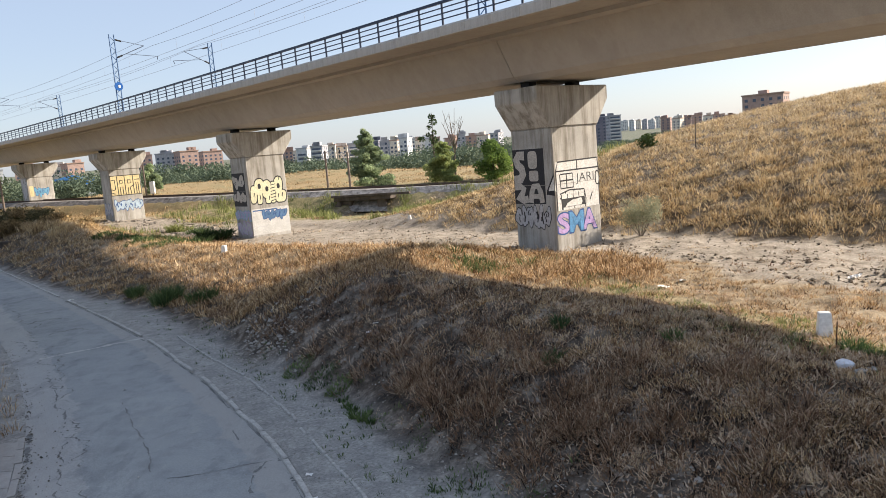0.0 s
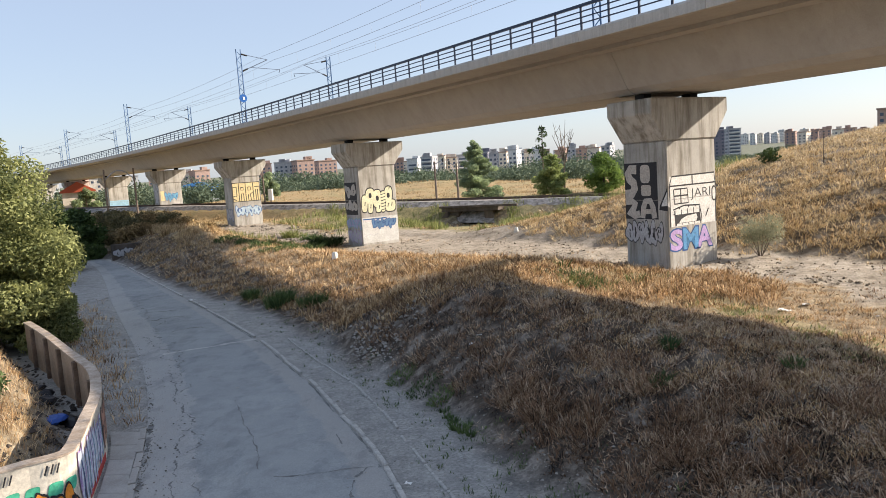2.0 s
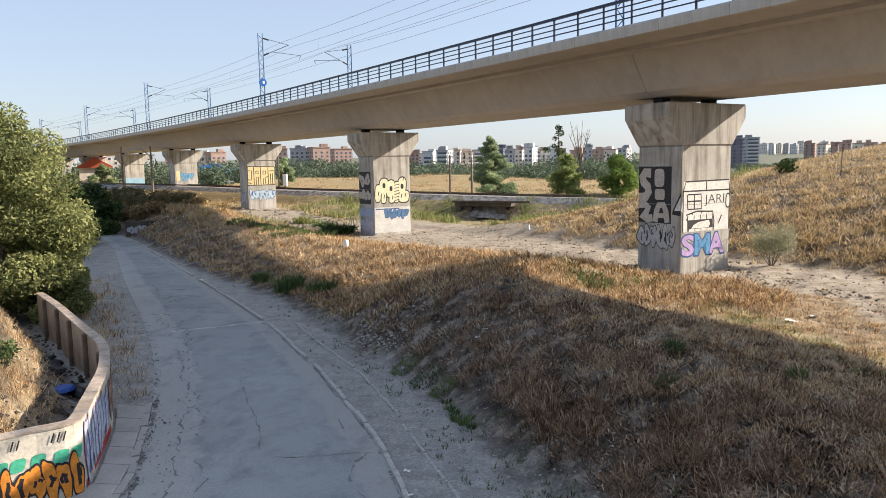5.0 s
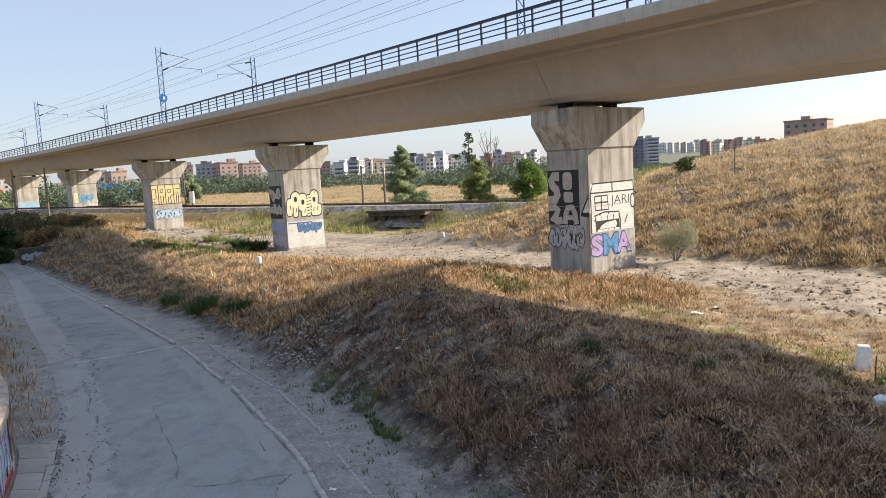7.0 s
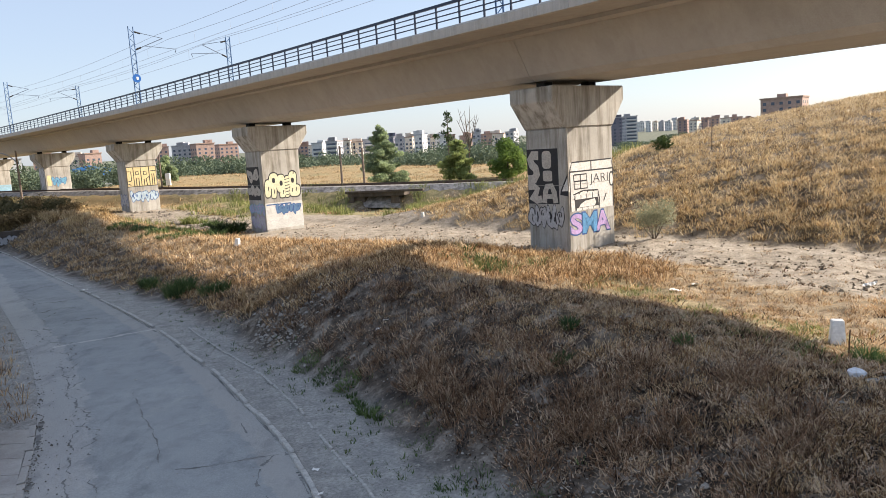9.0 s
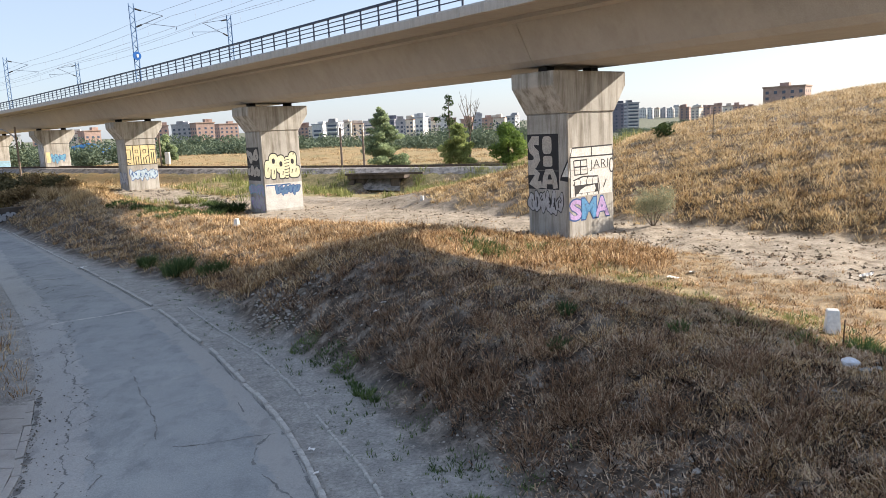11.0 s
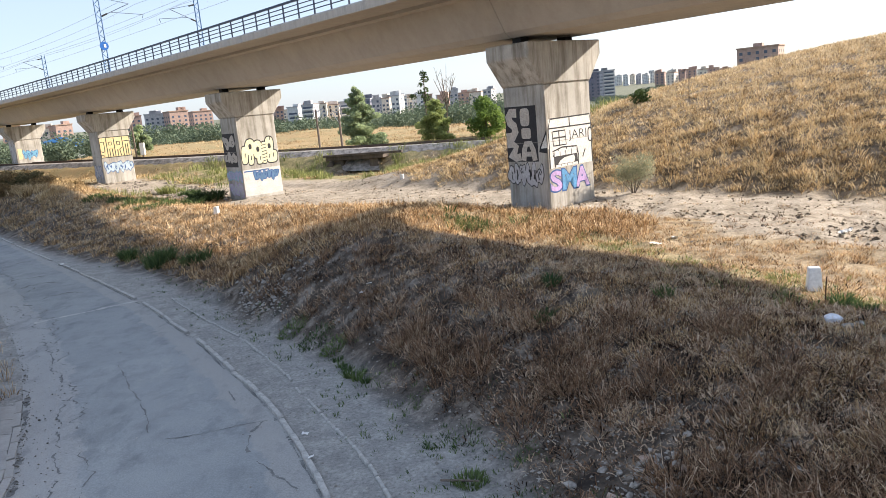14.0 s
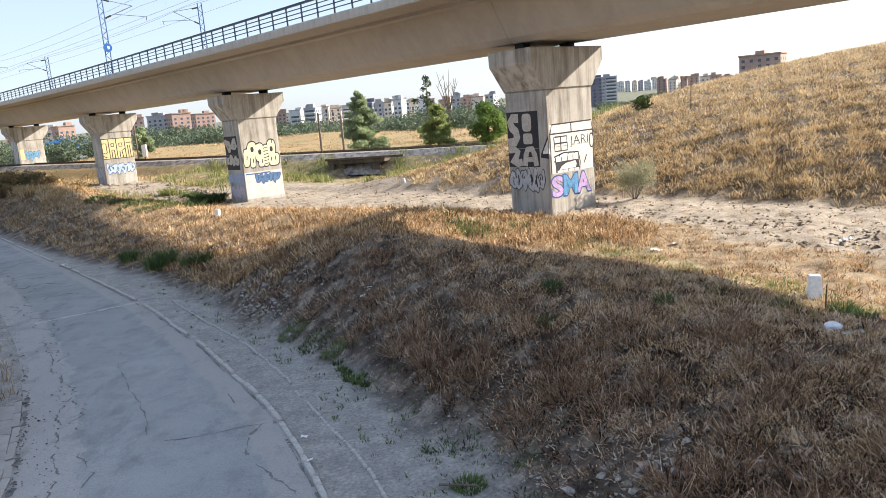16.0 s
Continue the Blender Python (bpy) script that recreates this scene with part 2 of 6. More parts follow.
def ground_z(x, y):
    x, y = np.asarray(x, float), np.asarray(y, float)
    a, n = -0.647 * x + 0.763 * y, 0.763 * x + 0.647 * y
    r = np.hypot(x, y)
    s = (x - x_at(TOE, y)) * 0.8
    shelf = np.interp(a, [-40, 0, 10, 23, 40, 53, 70, 84, 100, 140], [1.2, 1.25, 1.38, 1.38, 1.1, 0.8, 1.1, 1.65, 1.8, 2.2])
    crest = np.interp(y, [-40, 5, 14.7, 19, 25.7, 36.6, 44, 52, 57, 64, 75, 90], [1.5, 1.75, 1.85, 2.15, 2.5, 1.9, 1.5, 1.6, 1.95, 2.5, 2.4, 1.8])
    wide = np.interp(y, [10, 20, 27.5, 32.5, 39, 44, 52, 70], [5.2, 5.0, 4.4, 10.0, 9.5, 8.6, 7.0, 6.0])
    run = np.clip(s / wide, 0, 1)
    easy = smooth(5, 9, wide)
    bank = crest * (np.sin(run * math.pi / 2) ** 1.05 * (1 - easy) + run * easy)
    z = np.where(s < wide, bank, crest + (shelf - crest) * smooth(wide, wide + np.interp(y, [20, 24, 33, 40], [5.0, 3.4, 3.4, 5.0]), s))
    # slope beyond the viaduct, falling away along it
    cap = np.interp(a, [-60, 0, 12, 20, 24, 28.3, 33, 37.5, 44, 50], [14.0, 13.4, 12.7, 11.0, 9.5, 9.0, 8.0, 5.8, 1.5, 0.3])
    rise = np.clip((n - 31.5) * 0.30, 0, None)
    hill = cap * (1 - np.exp(-rise / np.maximum(cap, 0.05) * 1.2))
    z = z + hill * (1 - smooth(80, 105, r * 0.6 + n * 0.4) * 0.5)
    # stream bed at the small bridge
    z = z - 1.0 * np.exp(-(((x + 8) / 9) ** 2 + ((y - 78) / 9) ** 2))
    # land beyond the railway
    d, rz = rail_gap(x, y)
    z = np.where(r > 95, z * (1 - smooth(95, 130, r)) + smooth(95, 130, r) * np.interp(r, [95, 140, 180, 320, 600, 900, 2000, 4000], [2.0, 2.6, 1.5, -2.0, -4.0, -2.0, 16.0, 36.0]), z)
    z = z + 1.6 * np.exp(-(((x + 22) / 16) ** 2 + ((y - 138) / 12) ** 2)) + 1.4 * np.exp(-(((x + 50) / 14) ** 2 + ((y - 140) / 14) ** 2))
    z = np.maximum(z, rz - 0.42 - np.clip(d - 2.6, 0, None) * 0.55)
    z = np.where((np.abs(x + 8.0 + 0.36 * (y - 79)) < 1.7) & (np.abs(y - 81) < 6.5), 0.35, z)
    # beside the road
    sw = (x_at(WALLX, y) - x) * 0.8
    left = 1.35 * smooth(0.7, 2.4, sw) * (1 - smooth(60, 80, y))
    z = np.where(x < x_at(LEFT, y), np.maximum(left, np.where(r > 60, z, 0)), z)
    on_road = (x > x_at(LEFT, y) + 0.35) & (x < x_at(KERB, y) - 0.1) & (y < 80)
    rough = 0.12 * lumps(x, y, 7.0, 1) + 0.09 * lumps(x, y, 2.1, 2) + 0.045 * lumps(x, y, 0.7, 3)
    away = np.maximum(smooth(0.4, 3, s), smooth(0, 1.5, (x_at(LEFT, y) - x) - 1))
    z = z + rough * away * (1 - 0.65 * smooth(40, 65, r))
    return np.where(on_road, -0.06, z)


def gz(x, y):
    return float(ground_z(np.array([x]), np.array([y]))[0])


# ---- ground ----
def track_mask(x, y):
    a, n = -0.647 * x + 0.763 * y, 0.763 * x + 0.647 * y
    lo = np.interp(a, [-30, 10.7, 18.8, 24, 31.5, 42, 50, 60, 75], [19.5, 23.0, 26.0, 25.6, 23.6, 22.6, 22.8, 26.5, 31])
    hi = np.interp(a, [-30, 10, 25, 40, 55, 75], [31, 31.3, 32.0, 34.5, 35, 31.5])
    wob = 0.9 * lumps(x, y, 6, 11) + 0.5 * lumps(x, y, 1.8, 12)
    t = np.clip(((x + 33) * 15 - (y - 78) * 17) / 514, 0, 1)
    spoil = 1 - smooth(2.2, 4.2, np.hypot(x + 33 - 15 * t, y - 78 + 17 * t) + 1.5 * lumps(x, y, 4, 16))
    return np.maximum(spoil, smooth(-0.6, 0.7, n - lo + wob) * smooth(-0.6, 0.7, hi - n + wob) * (1 - smooth(62, 74, a)))


def green_mask(x, y):
    a, n = -0.647 * x + 0.763 * y, 0.763 * x + 0.647 * y
    wob = 1.2 * lumps(x, y, 5, 13)
    strip = np.exp(-((n - np.interp(a, [0, 9.5, 14, 20, 30], [15.5, 17.2, 19.6, 22.3, 25.2]) + wob * 0.5) / 1.1) ** 2) * smooth(-2, 4, a) * (1 - smooth(30, 34, a))
    stream = smooth(57, 60, y + 0.25 * x) * (1 - smooth(80, 86, y + 0.3 * x)) * smooth(-36, -26, x) * (1 - smooth(8, 22, x)) * smooth(-0.5, 0.5, wob + 0.5)
    return np.clip(np.maximum(strip * 0.8, stream), 0, 1)


def verge_mask(x, y):
    """Dusty grit between the kerb and the foot of the bank, and left of the road."""
    s = (x - x_at(TOE, y)) * 0.8
    inside = smooth(0.6, 1.4, (x_at(WALLX, y) - x) * 0.8)
    return (1 - smooth(-0.7, 0.6, s + 0.5 * lumps(x, y, 2.4, 14))) * (1 - smooth(70, 85, y)) * (1 - inside)


def build_ground():
    ang = np.concatenate([np.arange(-180, -42, 4.0), np.arange(-42, 50, 0.3), np.arange(50, 180, 4.0)])
    rad = [0.0]
    while rad[-1] < 4200:
        rad.append(rad[-1] * (1.022 if rad[-1] < 58 else 1.009 if rad[-1] < 130 else 1.06) + 0.05)
    rad = np.array(rad)
    A, R = np.meshgrid(np.radians(ang), rad)
    X, Y = -np.sin(A) * R, np.cos(A) * R
    Z = ground_z(X, Y)
    nr, na = X.shape
    i = np.arange(nr * na).reshape(nr, na)
    nxt = np.roll(i, -1, axis=1)
    faces = np.stack([i[:-1], i[1:], nxt[1:], nxt[:-1]], -1).reshape(-1, 4)
    v = np.stack([X, Y, Z], -1).reshape(-1, 3)
    m, nt, b, co = blank("earth", 0.95)
    big, mid, fine = noise_of(nt, co, 0.22, 5), noise_of(nt, co, 1.6, 6, 0.7), noise_of(nt, co, 14, 6, 0.75)
    stones = nt.nodes.new("ShaderNodeTexVoronoi")
    stones.inputs["Scale"].default_value = 9.0
    nt.links.new(co, stones.inputs[0])
    soil = ramp_of(nt, mid, ((0.36, (0.034, 0.026, 0.02)), (0.5, (0.115, 0.09, 0.068)), (0.66, (0.34, 0.295, 0.245))))
    dirt = ramp_of(nt, mid, ((0.32, (0.15, 0.12, 0.09)), (0.44, (0.30, 0.26, 0.205)), (0.62, (0.44, 0.39, 0.325))))
    grit = ramp_of(nt, mid, ((0.35, (0.285, 0.282, 0.264)), (0.65, (0.43, 0.42, 0.388))))
    far = ramp_of(nt, big, ((0.4, (0.36, 0.26, 0.13)), (0.6, (0.29, 0.24, 0.12))))
    green = ramp_of(nt, mid, ((0.35, (0.14, 0.145, 0.06)), (0.65, (0.38, 0.31, 0.16))))

    def mask(nm):
        at = nt.nodes.new("ShaderNodeAttribute")
        at.attribute_name = nm
        return at.outputs["Fac"]
    c = mixed(nt, soil, far, mask("far"))
    c = mixed(nt, c, ramp_of(nt, big, ((0.4, (0.11, 0.13, 0.085)), (0.6, (0.20, 0.20, 0.14)))), mask("distant"))
    litter = ramp_of(nt, mid, ((0.34, (0.19, 0.14, 0.085)), (0.5, (0.36, 0.28, 0.175)), (0.66, (0.52, 0.43, 0.29))))
    c = mixed(nt, c, litter, mask("litter"))
    c = mixed(nt, c, green, mask("green"))
    c = mixed(nt, c, grit, mask("verge"))
    c = mixed(nt, c, dirt, mask("track"))
    speck = ramp_of(nt, fine, ((0.32, (0.55, 0.55, 0.55)), (0.5, (1, 1, 1)), (0.7, (1.18, 1.18, 1.18))))
    c = mixed(nt, c, speck, 1.0, "MULTIPLY")
    st = ramp_of(nt, stones.outputs["Distance"], ((0.0, (1.25, 1.25, 1.25)), (0.3, (1, 1, 1)), (0.6, (0.8, 0.8, 0.8))))
    c = mixed(nt, c, st, 0.6, "MULTIPLY")
    nt.links.new(c, b.inputs["Base Color"])
    bumped(nt, b, mixed(nt, fine, mid, 0.5), 1.0, 0.06)
    me = mesh_of("ground", v, faces, m, smooth=True)
    x, y = v[:, 0], v[:, 1]
    r = np.hypot(x, y)
    for nm, val in (("track", track_mask(x, y)), ("green", green_mask(x, y)), ("verge", verge_mask(x, y)), ("far", smooth(75, 100, r)), ("litter", 0.9 * smooth(0.9, 1.8, (x_at(WALLX, y) - x) * 0.8) * (y < 60) + 0.85 * smooth(3.8, 6.5, (x - x_at(TOE, y)) * 0.8 + 0.8 * lumps(x, y, 3, 15)) * (1 - smooth(80, 100, r)) * (1 - 0.65 * smooth(30.5, 33, 0.763 * x + 0.647 * y))), ("distant", smooth(190, 260, r))):
        at = me.attributes.new(nm, "FLOAT", "POINT")
        at.data.foreach_set("value", np.asarray(val, dtype=np.float32))
    g = new("ground", me)
    tagged(g, "uneven dry earth with a pale dusty track and grassy banks", "ground", kind="structure")


build_ground()


# ---- road ----
def resample(line, step):
    pts = [Vector((x, y, 0)) for x, y in line]
    out = []
    for i in range(len(pts) - 1):
        p0, p1, p2, p3 = pts[max(i - 1, 0)], pts[i], pts[i + 1], pts[min(i + 2, len(pts) - 1)]
        k = max(2, int((p2 - p1).length / step))
        m1, m2 = (p2 - p0) * 0.5, (p3 - p1) * 0.5
        if (p2 - p0).length > 0:
            m1 = (p2 - p0).normalized() * (p2 - p1).length
        if (p3 - p1).length > 0:
            m2 = (p3 - p1).normalized() * (p2 - p1).length
        for j in range(k):
            t = j / k
            out.append((2 * t**3 - 3 * t**2 + 1) * p1 + (t**3 - 2 * t**2 + t) * m1 + (-2 * t**3 + 3 * t**2) * p2 + (t**3 - t**2) * m2)
    out.append(pts[-1])
    return out


def evenly(pts, count):
    d = np.concatenate([[0], np.cumsum([(b - a).length for a, b in zip(pts, pts[1:])])])
    t = np.linspace(0, d[-1], count)
    return np.stack([np.interp(t, d, [p[i] for p in pts]) for i in range(2)], -1)


def road_z(x, y):
    w = np.clip((x - x_at(LEFT, y)) / (x_at(KERB, y) - x_at(LEFT, y)), 0, 1)
    return 0.015 + 0.05 * (1 - (2 * w - 1) ** 2) + 0.008 * lumps(x, y, 3.0, 5)


def build_road():
    rows, cols = 420, 26
    a, b = evenly(resample(LEFT, 0.5), rows), evenly(resample(KERB, 0.5), rows)
    w = np.linspace(0, 1, cols)[None, :, None]
    p = a[:, None] * (1 - w) + b[:, None] * w
    z = road_z(p[..., 0], p[..., 1])
    v = np.concatenate([p, z[..., None]], -1).reshape(-1, 3)
    i = np.arange(rows * cols).reshape(rows, cols)
    f = np.stack([i[:-1, :-1], i[:-1, 1:], i[1:, 1:], i[1:, :-1]], -1).reshape(-1, 4)
    m, nt, bs, co = blank("dusty_asphalt", 0.95)
    big, mid, fine = noise_of(nt, co, 0.18, 5, 0.6), noise_of(nt, co, 1.1, 6, 0.7), noise_of(nt, co, 30, 5, 0.7)
    c = ramp_of(nt, big, ((0.35, (0.268, 0.283, 0.283)), (0.65, (0.33, 0.344, 0.338))))
    d = ramp_of(nt, mid, ((0.35, (0.86, 0.86, 0.86)), (0.5, (1, 1, 1)), (0.75, (1.07, 1.06, 1.04))))
    c = mixed(nt, c, d, 1.0, "MULTIPLY")
    # sandy, broken left side of the lane with a ragged edge
    at = nt.nodes.new("ShaderNodeAttribute")
    at.attribute_name = "across"
    wav = nt.nodes.new("ShaderNodeMath")
    wav.operation = "MULTIPLY_ADD"
    nt.links.new(noise_of(nt, co, 0.9, 8, 0.7), wav.inputs[0])
    wav.inputs[1].default_value = 0.26
    nt.links.new(at.outputs["Fac"], wav.inputs[2])
    sand = ramp_of(nt, wav.outputs[0], ((0.0, (0.9, 0.9, 0.9)), (0.25, (0.6, 0.6, 0.6)), (0.375, (0.5, 0.5, 0.5)), (0.385, (0.05, 0.05, 0.05)), (0.40, (0, 0, 0)), (1.0, (0, 0, 0))))
    c = mixed(nt, c, (0.42, 0.412, 0.387), sand)
    dust = ramp_of(nt, wav.outputs[0], ((0.0, (0, 0, 0)), (0.98, (0, 0, 0)), (1.1, (0.7, 0.7, 0.7))))
    c = mixed(nt, c, (0.37, 0.36, 0.335), dust)
    # long scuffs along the lane, and a few dry puddle stains
    wear = ramp_of(nt, noise_of(nt, co, 0.8, 7, 0.75, (1.0, 0.45, 1)), ((0.38, (0.80, 0.81, 0.82)), (0.47, (1, 1, 1)), (0.58, (1.0, 1.0, 1.0)), (0.66, (1.12, 1.10, 1.06))))
    c = mixed(nt, c, wear, 1.0, "MULTIPLY")
    s = ramp_of(nt, fine, ((0.3, (0.78, 0.78, 0.78)), (0.7, (1.16, 1.16, 1.16))))
    nt.links.new(mixed(nt, c, s, 1.0, "MULTIPLY"), bs.inputs["Base Color"])
    bumped(nt, bs, mixed(nt, fine, mid, 0.4), 0.5, 0.015)
    me = mesh_of("road", v, f, m, smooth=True)
    at = me.attributes.new("across", "FLOAT", "POINT")
    at.data.foreach_set("value", np.tile(np.linspace(0, 1, cols), rows).astype(np.float32))
    return tagged(new("road", me), "pale dusty cracked asphalt lane curving along the bank", "road", kind="structure")


ROAD = build_road()
M_CRACK_SHADE = grained("crack_dirt_shade", (0.14, 0.143, 0.138), (0.25, 0.25, 0.24), 3, 14, 0.95)
M_DUST = grained("pale_dust", (0.40, 0.395, 0.375), (0.55, 0.54, 0.50), 2, 14, 0.95)


def road_line(name, line, width, material, seed, wander=0.05, breaks=0.0, parent=None):
    """A ragged line on the road: dirt in joints and cracks, painted shade beside the kerb."""
    r = np.random.RandomState(seed)
    pts = evenly(resample(line, 0.1), max(8, int(sum(math.dist(a, b) for a, b in zip(line, line[1:])) / 0.07)))
    n = len(pts)
    d = np.gradient(pts, axis=0)
    nrm = np.stack([-d[:, 1], d[:, 0]], -1) / np.maximum(np.hypot(d[:, 0], d[:, 1]), 1e-6)[:, None]
    walk_off = np.convolve(r.normal(0, 1, n + 14), np.ones(15) / 15, "valid")[:n] * wander * 4
    pts = pts + nrm * (walk_off + r.normal(0, wander * 0.12, n))[:, None]
    half = width * np.clip(r.uniform(0.2, 0.75, n) + 0.3 * np.sin(np.arange(n) * 0.4 + seed), 0.08, 1)[:, None]
    a, b = pts - nrm * half, pts + nrm * half
    v = np.concatenate([np.stack([q[:, 0], q[:, 1], road_z(q[:, 0], q[:, 1]) + 0.005], -1) for q in (a, b)])
    gone = np.convolve(r.rand(n + 8), np.ones(9) / 9, "valid")[:n - 1] < 0.5 - 0.5 * (1 - breaks) if breaks else np.zeros(n - 1, bool)
    k = np.arange(n - 1)[~gone]
    f = np.stack([k, k + 1, n + k + 1, n + k], -1)
    if len(f):
        ob = new(name, mesh_of(name, v, f, material))
        ob.parent = parent or ROAD


def beside(line, off, lo, hi):
    """A line run beside another, off metres across."""
    pts = [p for p in resample(line, 0.6) if lo <= p.y <= hi]
    out = []
    for p, q in zip(pts, pts[1:]):
        t = (q - p).normalized()
        out.append((p.x + t.y * off, p.y - t.x * off))
    return out


road_line("joint_line", ((-15.2, 26.55), (-13.8, 27.35), (-12.2, 28.7)), 0.15, M_DUST, 1)
road_line("joint_line", ((-6.92, 14.83), (-5.84, 15.04), (-4.81, 15.32), (-4.2, 15.5)), 0.04, M_CRACK_SHADE, 2, 0.04, 0.75)
road_line("crack_line", ((-9.55, 20.42), (-8.09, 17.95), (-7.27, 16.37), (-6.75, 15.36)), 0.025, M_CRACK_SHADE, 3, 0.03, 0.6)
road_line("crack_line", ((-18.19, 30.16), (-15.35, 26.79), (-13.28, 24.14), (-11.36, 20.87), (-10.15, 18.81), (-9.1, 16.75), (-8.62, 16.02)), 0.035, M_CRACK_SHADE, 4, 0.16, 0.75)
road_line("dirt_shade_line", ((-4.3, 15.5), (-4.39, 14.62), (-4.2, 13.81), (-3.68, 13.02), (-3.01, 12.27)), 0.05, M_CRACK_SHADE, 5, 0.05, 0.85)
road_line("crack_line", beside(LEFT, 0.85, 11, 25), 0.035, M_CRACK_SHADE, 6, 0.08, 0.8)
road_line("crack_line", beside(LEFT, 1.25, 24, 42), 0.05, M_CRACK_SHADE, 7, 0.2, 0.8)
# slight shade of the kerb on the road, drawn as a dark gritty line
road_line("dirt_shade_line", beside(KERB, -0.05, 9, 40), 0.045, M_CRACK_SHADE, 8, 0.01, 0.9)
road_line("dirt_shade_line", beside(LEFT, 0.1, 9, 19.5), 0.11, M_CRACK_SHADE, 9, 0.03, 0.95)
road_line("crack_line", ((-8.2, 15.0), (-7.4, 13.6), (-6.9, 12.2)), 0.025, M_CRACK_SHADE, 10, 0.08, 0.7)
road_line("scrape_line", ((-5.6, 17.6), (-5.3, 16.9)), 0.03, M_CRACK_SHADE, 11, 0.02)
road_line("scrape_line", ((-5.9, 20.9), (-5.5, 20.5)), 0.03, M_CRACK_SHADE, 12, 0.02)
for k, (cx, cy) in enumerate(((-19.5, 33.5), (-21.0, 35.5), (-17.0, 30.6), (-24.0, 40.5))):
    road_line("dirt_shade_line", ((cx, cy), (cx + 0.7, cy + 0.5), (cx + 1.5, cy + 0.6)), 0.12, M_CRACK_SHADE, 20 + k, 0.2, 0.7)


def strip_blocks(name, label, line, lo, hi, side, width, z0, z1, material, length=1.0, gap=0.02):
    """A run of kerb stones, one object each, along a line from row lo to row hi of its y."""
    pts = [p for p in resample(line, 0.1) if lo <= p.y <= hi]
    run = thing(name, label, "kerb", kind="structure")
    d = np.concatenate([[0], np.cumsum([(b - a).length for a, b in zip(pts, pts[1:])])])
    me = None
    for j in range(int(d[-1] / length)):
        t0 = j * length
        p = [Vector((np.interp(t, d, [q.x for q in pts]), np.interp(t, d, [q.y for q in pts]), 0)) for t in (t0, t0 + length)]
        h = math.atan2(-(p[1] - p[0]).x, (p[1] - p[0]).y)
        if me is None:
            bm = boxed(0, width * side, gap / 2, length - gap / 2, z0, z1, bevel=0.012)
            me = bpy.data.meshes.new("kerb_stone")
            bm.to_mesh(me)
            bm.free()
            me.materials.append(material)
        if random.random() < 0.06:
            continue
        sunk = -0.05 * random.random() ** 2
        piece("kerb_stone", me, run, Matrix.Translation(p[0]) @ Euler((random.uniform(-0.012, 0.012), random.uniform(-0.08, 0.08), h + random.uniform(-0.02, 0.02))).to_matrix().to_4x4() @ Matrix.Translation((random.uniform(-0.02, 0.02), 0, sunk)))
    return run


strip_blocks("kerb", "low worn concrete kerb half buried in dust", KERB, 2, 64, 1, 0.11, -0.2, 0.10, M_KERBSTONE)
strip_blocks("old_edging", "thin line of buried edging stones in the dusty verge", ((-0.9, 10.6), (-1.34, 11.77), (-1.49, 12.18), (-1.81, 13.03), (-2.29, 14.08), (-3.95, 17.4), (-4.45, 18.51), (-5.21, 19.91), (-6.61, 22.28), (-8.48, 24.93), (-10.95, 28.66)), 10.6, 28.6, 1, 0.07, -0.2, 0.065, M_KERBSTONE, 0.5)
strip_blocks("gutter_edge", "narrow concrete edging beside the wall", LEFT, 2, 18.5, -1, 0.14, -0.2, 0.09, M_KERB)


def build_pavement():
    a, b = resample(LEFT, 0.3), None
    rows = [p for p in a if 2 <= p.y <= 18.2]
    run = thing("pavement", "worn concrete slab path at the foot of the painted wall", "pavement", kind="structure")
    for p, q in zip(rows[::3], rows[3::3]):
        bm = bmesh.new()
        wp, wq = max(0.5, p.x - 0.16 - float(x_at(WALLX, p.y)) - 0.12), max(0.5, q.x - 0.16 - float(x_at(WALLX, q.y)) - 0.12)
        wp, wq = min(wp, 1.6), min(wq, 1.6)
        lo = [(p.x - 0.16 - wp, p.y + 0.01), (p.x - 0.16, p.y + 0.01), (q.x - 0.16, q.y - 0.01), (q.x - 0.16 - wq, q.y - 0.01)]
        bot = [bm.verts.new((x, y, -0.1)) for x, y in lo]
        top = [bm.verts.new((x, y, 0.07)) for x, y in lo]
        bm.faces.new(top)
        for i in range(4):
            bm.faces.new((bot[i], bot[(i + 1) % 4], top[(i + 1) % 4], top[i]))
        part("slab", bm, M_KERB, run)


build_pavement()

# ---- viaduct ----
SOFFIT, SLAB_TOP, HALF = 9.12, 11.45, 6.5
deck = thing("viaduct_deck", "long curved concrete box girder deck of a railway viaduct", "bridge deck", kind="structure")


def sweep(outline, s0, s1, step):
    bm = bmesh.new()
    n = max(2, int(round((s1 - s0) / step)) + 1)
    rings = []
    for s in np.linspace(s0, s1, n):
        m = on_deck(s)
        rings.append([bm.verts.new(m @ Vector((x, 0, z))) for x, z in outline])
    k = len(outline)
    for r0, r1 in zip(rings, rings[1:]):
        for i in range(k):
            bm.faces.new((r0[i], r0[(i + 1) % k], r1[(i + 1) % k], r1[i]))
    bm.faces.new(rings[0][::-1])
    bm.faces.new(rings[-1])
    return bm


S0, S1 = -75, 330
for i in range(-3, 11):
    a, b = max(S0, 30 * i + 0.012), 30 * i + 30 - 0.012
    part("girder", sweep([(-2.15, SOFFIT), (2.15, SOFFIT), (2.5, SOFFIT + 0.24), (3.55, 11.13), (-3.55, 11.13), (-2.5, SOFFIT + 0.24)], a, b, 6), M_GIRDER, deck)
